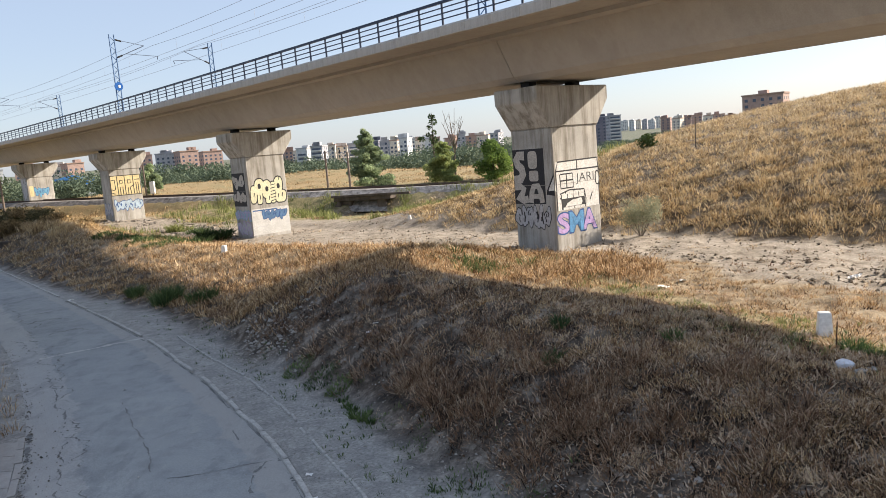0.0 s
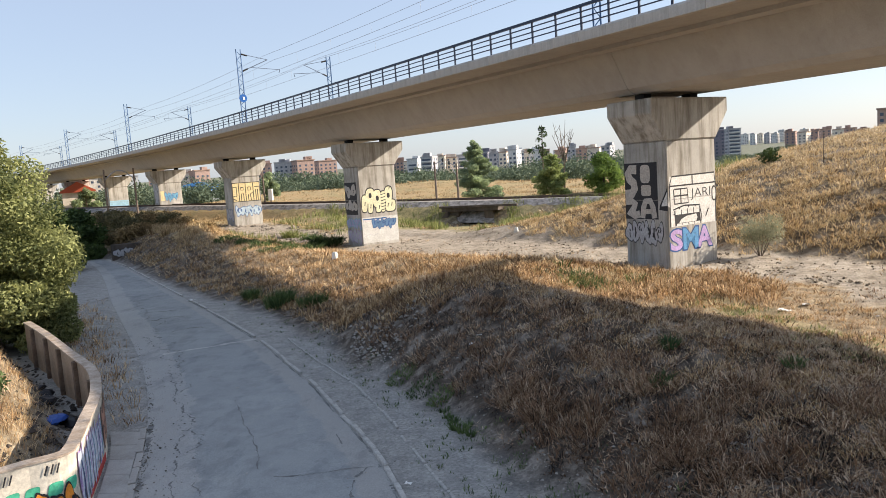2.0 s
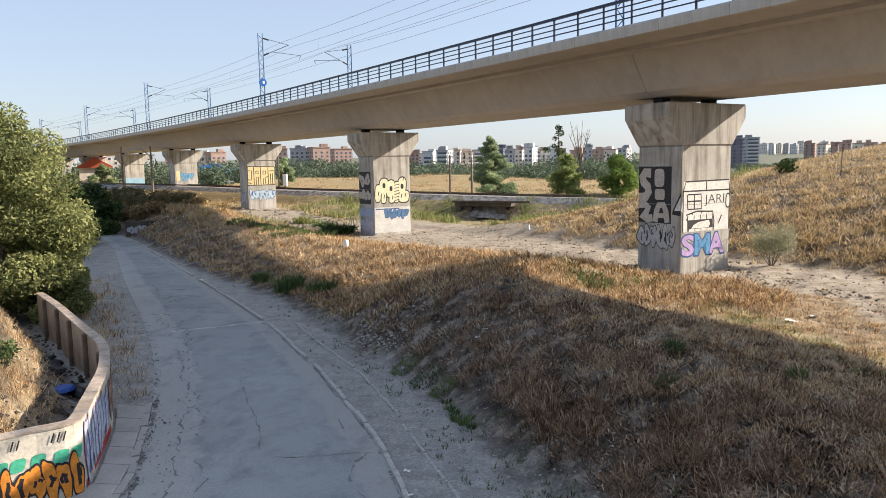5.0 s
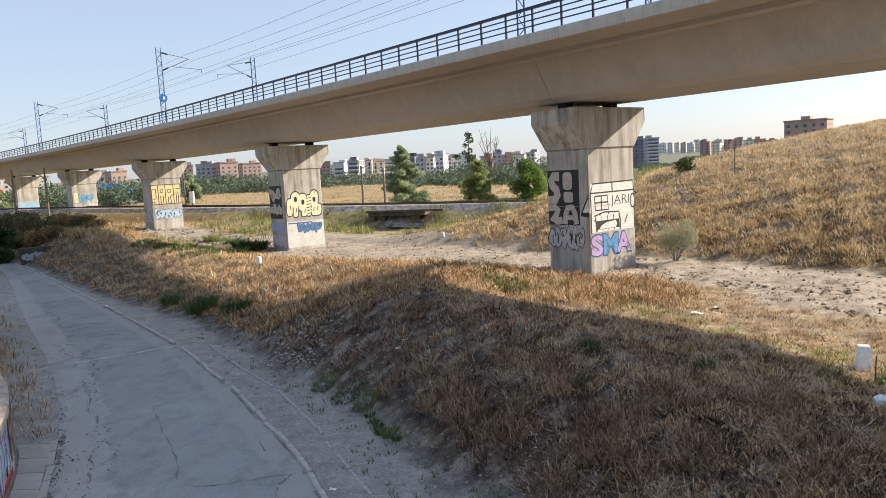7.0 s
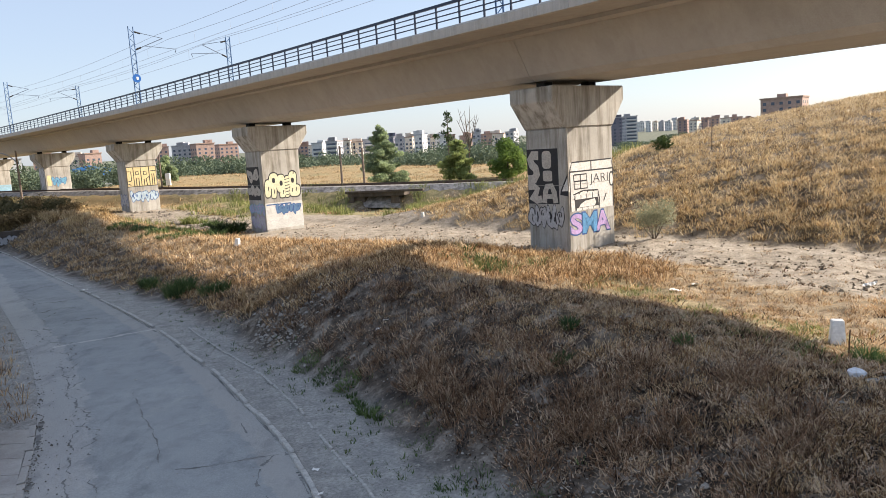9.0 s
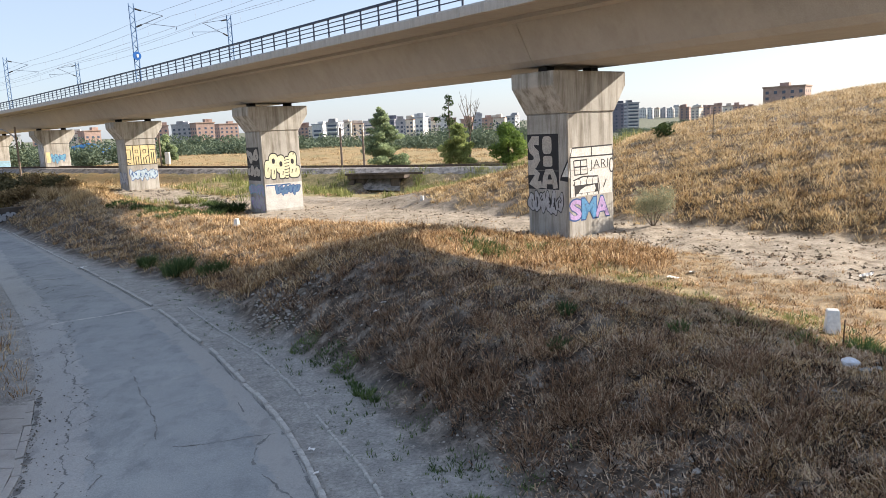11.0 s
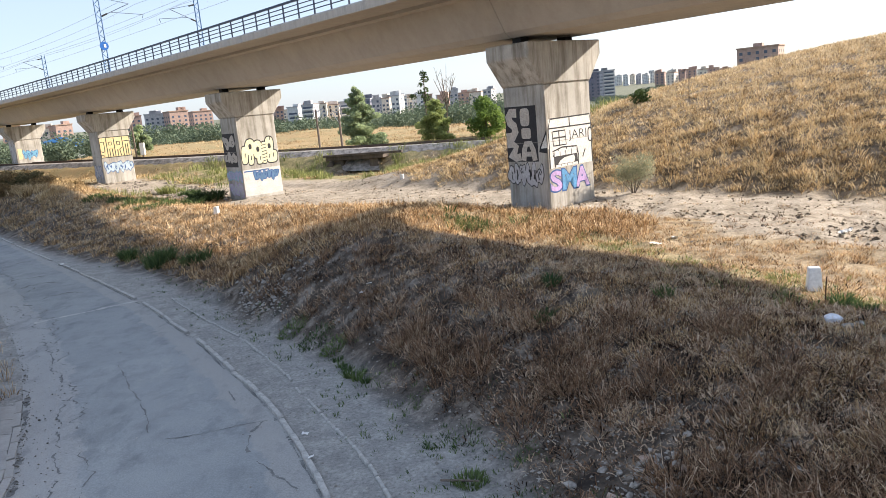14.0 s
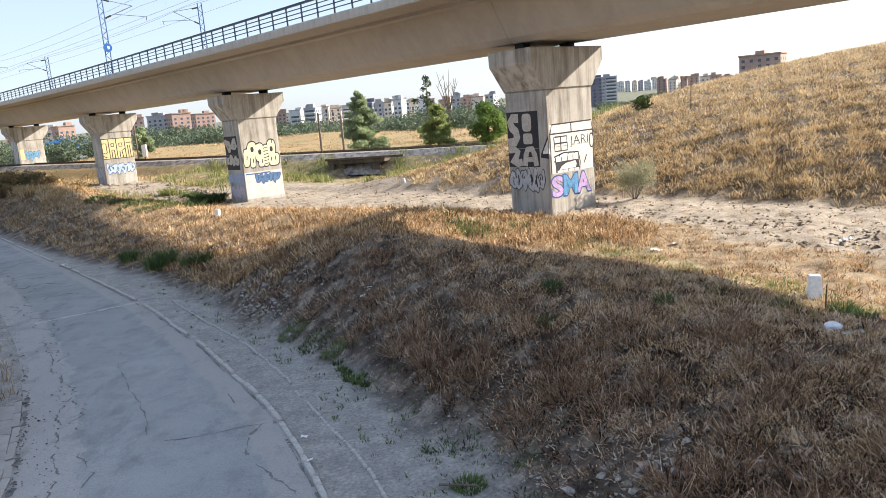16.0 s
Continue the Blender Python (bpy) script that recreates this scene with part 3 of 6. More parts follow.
part("slab", sweep([(-HALF + 0.1, 11.03), (-4.35, 11.06), (-4.35, 10.9), (-3.6, 10.9), (-3.35, 11.14), (3.4, 11.14), (3.6, 10.98), (3.9, 10.98), (3.9, 11.08), (HALF - 0.1, 11.03), (HALF - 0.1, 11.25), (-HALF + 0.1, 11.25)], S0, S1, 6), M_GIRDER, deck)


def shared(name, bm, material):
    me = bpy.data.meshes.new(name)
    bmesh.ops.recalc_face_normals(bm, faces=bm.faces[:])
    bm.to_mesh(me)
    bm.free()
    me.materials.append(material)
    return me


fascia_me = shared("fascia_panel", prism(bmesh.new(), [(-0.14, 11.0), (0.12, 11.0), (0.12, 11.25), (0.2, SLAB_TOP), (-0.02, SLAB_TOP), (-0.14, 11.36)], 0.01, 1.49), M_FASCIA)
for side in (-1, 1):
    for j in range(int((S1 - S0) / 1.5)):
        s = S0 + 1.5 * j
        if side == 1 and s > 60:
            continue
        m = on_deck(s, side * HALF) if side == -1 else on_deck(s + 1.5, side * HALF) @ Matrix.Rotation(math.pi, 4, "Z")
        piece("fascia_panel", fascia_me, deck, m @ Matrix.Translation((0, 0, random.uniform(-0.008, 0.008))))

railing = thing("parapet_railing", "dark blue steel railing along the deck edge", "railing", kind="structure")
post_me = shared("railing_post", boxed(-0.03, 0.03, -0.045, 0.045, SLAB_TOP - 0.05, SLAB_TOP + 0.93, bevel=0.008), M_RAIL)
for j in range(int((S1 - S0) / 1.5)):
    piece("post", post_me, railing, on_deck(S0 + 1.5 * j, -HALF + 0.05))
for z, r in ((0.93, 0.055), (0.70, 0.022), (0.48, 0.022), (0.26, 0.022)):
    part("rail_bar", sweep([(-HALF + 0.05 + r * dx, SLAB_TOP + z + r * dz) for dx, dz in ((-1, -1), (1, -1), (1, 1), (-1, 1))], S0, S1, 3), M_RAIL, railing)


# ---- piers ----
def pier(s, base):
    top, half_w, half_t = SOFFIT - 0.27, 2.535, 1.315
    m = on_deck(s)
    t = thing("viaduct_pier", "flared concrete viaduct pier with weather streaks and graffiti", "bridge pier", Matrix.Translation((0, 0, base)) @ m, "viaduct piers")
    top -= base
    bm = boxed(-1.64, 1.64, -1.26, 1.26, -0.6, 7.0 - base, bevel=0.05)
    part("shaft", bm, M_PIER, t)
    bm = bmesh.new()
    z1, z2 = 7.004 - base, 8.2 - base
    prism(bm, [(-1.66, z1), (1.66, z1), (half_w, z2), (half_w, top), (-half_w, top), (-half_w, z2)], -half_t, half_t)
    bmesh.ops.bevel(bm, geom=bm.edges[:], offset=0.05, segments=1, affect="EDGES")
    part("cap", bm, M_PIER, t)
    for x in (-1.55, 1.55):
        part("bearing", boxed(x - 0.26, x + 0.26, -0.26, 0.26, top - 0.005, top + 0.275, bevel=0.02), M_RUBBER, t)
    return t


PIERS = {}
for i in range(-2, 10):
    q = on_deck(30 * i).translation
    PIERS[i] = pier(30 * i, gz(q.x, q.y))

# ---- catenary masts on the deck ----
mast = thing("catenary_mast", "blue lattice steel catenary mast with insulated arm", "mast")
for x in (-0.2, 0.2):
    part("leg", rod(bmesh.new(), (x, 0, 0), (x, 0, 6.6), 0.05, seg=5), M_MAST, mast)
bm = bmesh.new()
for k in range(16):
    z = 0.2 + k * 0.39
    x = 0.2 if k % 2 else -0.2
    rod(bm, (x, 0, z), (-x, 0, z + 0.39), 0.025, seg=4)
part("lattice", bm, M_MAST, mast)
part("arm", rod(rod(rod(rod(bmesh.new(), (0.2, 0, 6.2), (2.6, 0, 5.75), 0.025, seg=5), (0.2, 0, 4.7), (2.6, 0, 5.75), 0.035, seg=5), (1.0, 0, 5.05), (3.7, 0, 4.9), 0.025, seg=5), (3.7, 0, 4.9), (3.6, 0, 4.6), 0.03, seg=5), M_ARM, mast)
for a, b in (((0.25, 0, 6.18), (0.75, 0, 6.06)), ((0.25, 0, 4.72), (0.7, 0, 4.92))):
    part("insulator", rod(bmesh.new(), a, b, 0.07, seg=8), M_BLACK, mast)
part("base_plate", boxed(-0.35, 0.35, -0.3, 0.3, -0.25, 0.02, bevel=0.02), M_KERB, mast)
MASTS = (-46, -1.4, 42, 86, 128, 172, 216)
for k, s in enumerate(MASTS):
    if k == 0:
        mast.matrix_basis = on_deck(s, -5.5, 11.4)
    else:
        copy_thing(mast, on_deck(s, -5.5, 11.4))
    copy_thing(mast, on_deck(s * 1.032 + 1.1, 4.3, 11.4) @ Matrix.Rotation(math.pi, 4, "Z"))
sign = thing("round_sign", "round blue sign fixed to a catenary mast", "sign", on_deck(42, -5.5, 13.75))
part("disc", rod(bmesh.new(), (0, -0.12, 0), (0, -0.16, 0), 0.35, seg=28), plain("sign_blue", (0.02, 0.11, 0.36), 0.4), sign)
part("bar", boxed(-0.03, 0.14, -0.176, -0.165, -0.12, 0.12), M_WHITE, sign)
part("bracket", boxed(-0.3, 0.3, -0.12, 0.0, -0.05, 0.05), M_MAST, sign)

for off in (-2.3, 1.6):
    for nm, dz, sag in (("contact_wire", 4.75, 0.0), ("catenary_wire", 5.75, 0.35)):
        bm = bmesh.new()
        for a, b in zip(MASTS, MASTS[1:]):
            pts = [on_deck(a + (b - a) * t, off, 11.4 + dz - sag * 4 * t * (1 - t)).translation for t in np.linspace(0, 1, 9)]
            for p, q in zip(pts, pts[1:]):
                rod(bm, p, q, 0.013, seg=4)
            if nm == "catenary_wire":
                for t in np.linspace(0.12, 0.88, 6):
                    p = on_deck(a + (b - a) * t, off, 11.4 + dz - sag * 4 * t * (1 - t)).translation
                    rod(bm, p, (p.x, p.y, 16.15), 0.008, seg=4)
        tagged(part(nm, bm, M_WIRE), "thin overhead railway wire strung between masts", "wire", "overhead wires")
for off, z in ((-3.3, 17.45), (2.2, 17.45)):
    bm = bmesh.new()
    for a, b in zip(MASTS, MASTS[1:]):
        pts = [on_deck(a + (b - a) * t, off, z - 0.22 * 4 * t * (1 - t)).translation for t in np.linspace(0, 1, 9)]
        for p, q in zip(pts, pts[1:]):
            rod(bm, p, q, 0.013, seg=4)
    tagged(part("feeder_wire", bm, M_WIRE), "thin feeder wire strung beside the mast arms", "wire", "overhead wires")

# ---- wall beside the road ----
wall = thing("wall_roadside", "low rendered boundary wall painted with graffiti, bare on its inner side", "wall", kind="structure")
pts = [p for p in resample(WALLX[1:16], 0.35)]
WALL_TOP = 1.5


def wall_run(pts, h, t, material, name, z0=-0.3):
    bm = bmesh.new()
    rows = []
    for i, p in enumerate(pts):
        d = (pts[min(i + 1, len(pts) - 1)] - pts[max(i - 1, 0)]).normalized()
        nrm = Vector((-d.y, d.x, 0))
        if nrm.x > 0:
            nrm = -nrm
        rows.append([bm.verts.new((q.x, q.y, z)) for q, z in ((p, z0), (p, h), (p + nrm * t, h), (p + nrm * t, z0))])
    for a, b in zip(rows, rows[1:]):
        for k in range(4):
            bm.faces.new((a[k], a[(k + 1) % 4], b[(k + 1) % 4], b[k]))
    bm.faces.new(rows[0])
    bm.faces.new(rows[-1][::-1])
    return part(name, bm, material, wall)


near = [p for p in pts if p.y <= 17.2]
beyond = [p for p in pts if p.y >= 17.0]
wall_run(near, WALL_TOP, 0.22, M_WALL, "rendered_face")
wall_run(beyond, WALL_TOP, 0.2, M_WALLRAW, "bare_panel")
for k in range(4, len(beyond) - 1, 7):
    p = beyond[k]
    d = (beyond[k + 1] - p).normalized()
    bm = boxed(-0.32, -0.195, -0.10, 0.10, -0.3, WALL_TOP - 0.03, bevel=0.015)
    ob = part("post", bm, M_WALLPOST, wall)
    ob.matrix_basis = Matrix.Translation(p) @ Matrix.Rotation(math.atan2(-d.x, d.y), 4, "Z")

for run in (near, beyond):
    side = []
    for k, q in enumerate(run):
        d = (run[min(k + 1, len(run) - 1)] - run[max(k - 1, 0)]).normalized()
        side.append(q + Vector((d.y, -d.x, 0)) * 0.025)
    wall_run(side, WALL_TOP + 0.045, 0.27, M_COPING, "coping", WALL_TOP + 0.003)

# ---- old railway line ----
line = thing("railway_line", "single railway track on grey stone ballast", "railway", kind="structure")
rp = [Vector(p) for p in RAILS]
bm = bmesh.new()
rows = []
fine = []
for a, b in zip(rp, rp[1:]):
    k = max(2, int((b - a).length / 3))
    fine += [a.lerp(b, j / k) for j in range(k)]
for i, p in enumerate(fine):
    d = (fine[min(i + 1, len(fine) - 1)] - fine[max(i - 1, 0)])
    d.z = 0
    nrm = Vector((-d.y, d.x, 0)).normalized()
    rows.append([bm.verts.new(p + nrm * o + Vector((0, 0, z + random.uniform(-0.04, 0.04)))) for o, z in ((-5.2, -2.1), (-1.9, 0.0), (1.9, 0.0), (4.6, -1.9))])
for a, b in zip(rows, rows[1:]):
    for k in range(3):
        bm.faces.new((a[k], a[k + 1], b[k + 1], b[k]))
part("ballast", bm, M_BALLAST, line)
M_STEEL = plain("rusty_rail", (0.10, 0.065, 0.045), 0.6, 0.5)
for o in (-0.83, 0.83):
    bm = bmesh.new()
    for i, (p, q) in enumerate(zip(fine, fine[1:])):
        nrm = Vector((-(q - p).y, (q - p).x, 0)).normalized() * o
        rod(bm, p + nrm + Vector((0, 0, 0.12)), q + nrm + Vector((0, 0, 0.12)), 0.08, seg=4)
    part("rail", bm, M_STEEL, line)


# ---- plants ----
def scatter(count, near, far, lo, hi, seed, keep, power=1.0):
    """Random places round the bank between two distances and two bearings, where keep() allows."""
    r = np.random.RandomState(seed)
    u = r.rand(count)
    rad = near * (far / near) ** u if power == 1.0 else np.sqrt(near**2 + (far**2 - near**2) * u)
    a = np.radians(r.uniform(lo, hi, count))
    x, y = -np.sin(a) * rad, np.cos(a) * rad
    ok = r.rand(count) < keep(x, y)
    return x[ok], y[ok], r


def blades(name, label, x, y, r, material, height, width, per, spread, lean, category="grass", tone_shift=None, tuft_var=0.22, blade_var=0.26, tangle=0.0):
    """Tufts of bent blades, all in one mesh."""
    n = len(x) * per
    tx, ty = np.repeat(x, per), np.repeat(y, per)
    tall = np.repeat(r.uniform(height[0], height[1], len(x)), per) * r.uniform(0.55, 1.15, n)
    base_tone = np.repeat(0.05 + 0.85 * r.rand(len(x)) ** 1.4 if tone_shift is None else np.clip(tone_shift + r.uniform(-tuft_var, tuft_var, len(x)), 0, 1), per)
    tone = np.clip(base_tone + r.normal(0, blade_var, n), 0, 1)
    az, turn = r.uniform(0, math.tau, n), r.uniform(0, math.tau, n)
    off = spread * np.sqrt(r.rand(n))
    bx, by = tx + off * np.cos(az), ty + off * np.sin(az)
    bz = ground_z(bx, by) - 0.03
    out = tall * r.uniform(lean[0], lean[1], n)
    w = r.uniform(width[0], width[1], n)
    wx, wy = np.cos(turn) * w / 2, np.sin(turn) * w / 2
    dx, dy = np.cos(az) * out, np.sin(az) * out
    v = np.empty((n, 5, 3))
    v[:, 0] = np.stack([bx - wx, by - wy, bz], -1)
    v[:, 1] = np.stack([bx + wx, by + wy, bz], -1)
    v[:, 2] = np.stack([bx + dx * 0.4 + wx * 0.8, by + dy * 0.4 + wy * 0.8, bz + tall * 0.6], -1)
    v[:, 3] = np.stack([bx + dx * 0.4 - wx * 0.8, by + dy * 0.4 - wy * 0.8, bz + tall * 0.6], -1)
    v[:, 4] = np.stack([bx + dx, by + dy, bz + tall * r.uniform(0.75, 1.0, n)], -1)
    if tangle:
        kink = r.normal(0, 1, (n, 2, 3)) * tall[:, None, None] * tangle
        v[:, 2:4] += kink[:, :1] * 0.6
        v[:, 4] += kink[:, 1]
        v[:, 4, 2] = np.maximum(v[:, 4, 2], bz + 0.05)
    k = np.arange(n)[:, None] * 5
    f = np.concatenate([k + [0, 1, 2], k + [0, 2, 3], k + [3, 2, 4]])
    ob = new(name, mesh_of(name, v.reshape(-1, 3), f, material, np.repeat(tone, 5)))
    return tagged(ob, label, category, kind="stuff")


def bank_side(x, y):
    return (x - x_at(TOE, y)) * 0.8


def off_track(x, y):
    return (1 - track_mask(x, y)) ** 2


def across(x, y):
    return 0.763 * x + 0.647 * y


def patchy(x, y, wave, seed, lo=-0.25, hi=0.3):
    return smooth(lo, hi, lumps(x, y, wave, seed))


def rubble_patch(x, y):
    return np.exp(-((x - 2.2) / 1.8) ** 2 - ((y - 10.6) / 1.2) ** 2)


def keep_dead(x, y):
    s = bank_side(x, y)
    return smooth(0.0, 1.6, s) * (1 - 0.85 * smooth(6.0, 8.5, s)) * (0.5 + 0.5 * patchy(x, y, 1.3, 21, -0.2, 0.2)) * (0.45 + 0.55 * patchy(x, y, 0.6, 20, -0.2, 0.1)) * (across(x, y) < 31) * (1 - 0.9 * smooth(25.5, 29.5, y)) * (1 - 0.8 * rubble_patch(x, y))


def keep_straw(x, y):
    s = bank_side(x, y)
    return smooth(1.2, 3.5, s) * (1 - rubble_patch(x, y)) * np.maximum(off_track(x, y), 0.07) * (0.15 + 0.85 * patchy(x, y, 1.9, 22, -0.15, 0.25)) * (across(x, y) < 32.5) * (y < 75)


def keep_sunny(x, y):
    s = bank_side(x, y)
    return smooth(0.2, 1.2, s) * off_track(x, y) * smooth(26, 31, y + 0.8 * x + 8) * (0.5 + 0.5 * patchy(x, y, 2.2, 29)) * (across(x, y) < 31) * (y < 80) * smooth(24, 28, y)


def keep_hill(x, y):
    n = across(x, y)
    return smooth(31.3, 33.5, n + lumps(x, y, 4, 23)) * (0.35 + 0.65 * patchy(x, y, 3.0, 24, -0.5, 0.1)) * (np.hypot(x, y) < 92) * (y + 0.35 * x < 76 + 0.5 * np.maximum(x - 15, 0))


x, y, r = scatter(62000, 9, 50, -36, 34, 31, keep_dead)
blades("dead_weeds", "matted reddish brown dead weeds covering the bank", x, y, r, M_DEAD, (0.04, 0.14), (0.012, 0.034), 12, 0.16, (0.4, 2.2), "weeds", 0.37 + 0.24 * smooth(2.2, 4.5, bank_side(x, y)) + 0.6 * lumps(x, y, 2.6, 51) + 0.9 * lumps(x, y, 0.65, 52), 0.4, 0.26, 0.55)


def keep_bushy(x, y):
    s = bank_side(x, y)
    return smooth(0.3, 1.0, s) * (1 - smooth(3.2, 5.2, s)) * patchy(x, y, 2.4, 53, -0.2, 0.25) * (y < 31) * (1 - rubble_patch(x, y))


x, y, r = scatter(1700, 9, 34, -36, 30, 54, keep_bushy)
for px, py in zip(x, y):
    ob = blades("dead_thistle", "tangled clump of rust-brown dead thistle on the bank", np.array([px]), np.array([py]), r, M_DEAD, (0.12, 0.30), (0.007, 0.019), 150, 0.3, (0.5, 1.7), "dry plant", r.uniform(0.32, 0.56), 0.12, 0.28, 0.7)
    del ob["kind"]
    tagged(ob, "tangled clump of rust-brown dead thistle on the bank", "dry plant", "thistles on the bank")
x, y, r = scatter(30000, 9, 76, -36, 40, 32, keep_straw)
blades("dry_grass", "dry golden grass tufts on the bank and level ground", x, y, r, M_STRAW, (0.06, 0.22), (0.008, 0.022), 12, 0.17, (0.15, 1.7))


def keep_stubble(x, y):
    s = bank_side(x, y)
    return smooth(2.5, 4.5, s) * (1 - track_mask(x, y)) * (0.25 + 0.75 * patchy(x, y, 1.1, 71, -0.2, 0.2)) * (y < 30) * (1 - rubble_patch(x, y))


x, y, r = scatter(15000, 8.5, 30, -36, 10, 72, keep_stubble)
blades("straw_stubble", "short upright beige straw stubble on the bank", x, y, r, M_STRAW, (0.05, 0.17), (0.006, 0.014), 12, 0.1, (0.05, 0.5), "grass", 0.46 + 0.4 * lumps(x, y, 1.5, 73), 0.25, 0.3, 0.12)
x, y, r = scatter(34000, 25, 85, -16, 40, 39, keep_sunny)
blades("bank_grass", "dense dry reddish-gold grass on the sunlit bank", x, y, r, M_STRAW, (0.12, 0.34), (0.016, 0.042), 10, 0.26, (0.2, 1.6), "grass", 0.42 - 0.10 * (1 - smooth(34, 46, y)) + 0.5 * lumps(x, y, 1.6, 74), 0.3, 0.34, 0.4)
x, y, r = scatter(24000, 28, 92, -36, 2, 33, keep_hill)
blades("hill_grass", "tall dry straw-coloured grass on the hillside", x, y, r, M_HILL, (0.10, 0.34), (0.02, 0.055), 13, 0.32, (0.3, 1.5), "grass", 0.60 + 0.4 * lumps(x, y, 2.6, 75) + 0.35 * lumps(x, y, 0.9, 76), 0.25, 0.32, 0.3)


def keep_green(x, y):
    s = bank_side(x, y)
    toe = np.exp(-((s + 0.1) / 0.75) ** 2) * patchy(x, y, 2.2, 25, 0.0, 0.4) * 0.5 * (y < 50)
    return np.clip(toe + green_mask(x, y) * 0.75 * (1 - track_mask(x, y)) * (y < 45) * patchy(x, y, 1.6, 26, -0.3, 0.4), 0, 1)


x, y, r = scatter(26000, 9, 50, -36, 34, 34, keep_green)
blades("green_weeds", "low green weeds at the foot of the bank and in the dry grass", x, y, r, M_GREEN, (0.05, 0.2), (0.012, 0.028), 6, 0.10, (0.2, 0.9), "weeds")


def keep_strip_green(x, y):
    return green_mask(x, y) * (1 - track_mask(x, y)) * (y < 34) * patchy(x, y, 1.8, 57, -0.25, 0.25)


x, y, r = scatter(16000, 11, 40, -36, 6, 58, keep_strip_green)
blades("strip_weeds", "pale green weeds growing in the sunlit dry grass", x, y, r, M_REED, (0.06, 0.22), (0.012, 0.03), 7, 0.12, (0.2, 1.0), "weeds")


def keep_sprigs(x, y):
    s = bank_side(x, y)
    return smooth(-1.9, -0.6, s) * (1 - smooth(0.2, 1.0, s)) * (0.08 + 0.92 * patchy(x, y, 1.7, 30, 0.0, 0.35)) * (y < 36) * (x > x_at(KERB, y) + 0.3)


x, y, r = scatter(6500, 9, 36, -10, 34, 40, keep_sprigs)
blades("verge_sprigs", "small green sprigs scattered on the dusty verge", x, y, r, M_GREEN, (0.05, 0.17), (0.010, 0.024), 7, 0.05, (0.15, 0.8), "weeds")


def keep_reeds(x, y):
    return green_mask(x, y) * (0.1 + 0.9 * patchy(x, y, 6, 77, -0.2, 0.2)) * smooth(48, 56, y) * (1 - track_mask(x, y)) * (np.hypot(x + 7.5, (y - 76) * 0.6) > 3.4) * ((np.abs(x + 0.101 * y) > 2.7) | (y < 62))


x, y, r = scatter(9000, 48, 90, -14, 34, 35, keep_reeds)
blades("reeds", "tall green reeds and grass along the stream bed", x, y, r, M_REED, (0.35, 1.0), (0.03, 0.07), 9, 0.4, (0.1, 0.6), "reeds")


def keep_far_dry(x, y):
    a = -0.647 * x + 0.763 * y
    d, _ = rail_gap(x, y)
    return (1 - green_mask(x, y)) * (1 - track_mask(x, y)) * (d > 3.6) * (0.3 + 0.7 * patchy(x, y, 7, 27)) * (y > 55) * (bank_side(x, y) > 1)


x, y, r = scatter(24000, 52, 175, -12, 38, 36, keep_far_dry)
blades("field_grass", "dry yellow grass in the fields along the railway", x, y, r, M_HILL, (0.18, 0.42), (0.025, 0.06), 8, 0.6, (0.2, 1.2), "grass", 0.26)


def keep_left(x, y):
    sw = (x_at(WALLX, y) - x) * 0.8
    return smooth(0.8, 1.8, sw) * (1 - smooth(8, 12, sw)) * (0.4 + 0.6 * patchy(x, y, 2.0, 28)) * (y < 34)


x, y, r = scatter(11000, 12, 36, 32, 60, 37, keep_left)
blades("dry_grass_slope", "dry golden grass on the slope behind the wall", x, y, r, M_STRAW, (0.1, 0.36), (0.008, 0.02), 9, 0.2, (0.15, 1.2), "grass", 0.62)


def keep_strip(x, y):
    return ((x < x_at(LEFT, y) - 0.3) & (x > x_at(WALLX, y) + 0.2) & (y > 18.5) & (y < 48)) * (0.15 + 0.6 * smooth(21, 26, y) * smooth(0.6, 1.8, x_at(LEFT, y) - x))


x, y, r = scatter(4500, 19, 48, 28, 45, 38, keep_strip)
blades("verge_grass", "pale dry grass between the wall and the road", x, y, r, M_STRAW, (0.15, 0.5), (0.008, 0.02), 9, 0.16, (0.15, 0.9))


def leaf_cloud(centres, radii, count, size, seed, flat=0.75):
    """Leaf quads thrown about a set of clump centres; darker low and inside is left to the light."""
    r = np.random.RandomState(seed)
    c = np.asarray(centres)
    w = np.asarray(radii) ** 2
    i = r.choice(len(c), count, p=w / w.sum())
    d = r.normal(size=(count, 3))
    d /= np.linalg.norm(d, axis=1)[:, None]
    rad = np.asarray(radii)[i] * (0.35 + 0.75 * r.rand(count) ** 0.5)
    p = c[i] + d * rad[:, None] * [1, 1, flat]
    a = r.normal(size=(count, 3))
    a /= np.linalg.norm(a, axis=1)[:, None]
    b = np.cross(a, r.normal(size=(count, 3)))
    b /= np.linalg.norm(b, axis=1)[:, None]
    s = (size * r.uniform(0.6, 1.3, count))[:, None]
    v = np.stack([p - a * s, p + b * s * 0.45, p + a * s, p - b * s * 0.45], 1)
    f = np.arange(count * 4).reshape(-1, 4)
    tone = np.clip(r.uniform(0.2, 0.7, len(c))[i] + r.normal(0, 0.18, count), 0, 1)
    return v.reshape(-1, 3), f, np.repeat(tone, 4)


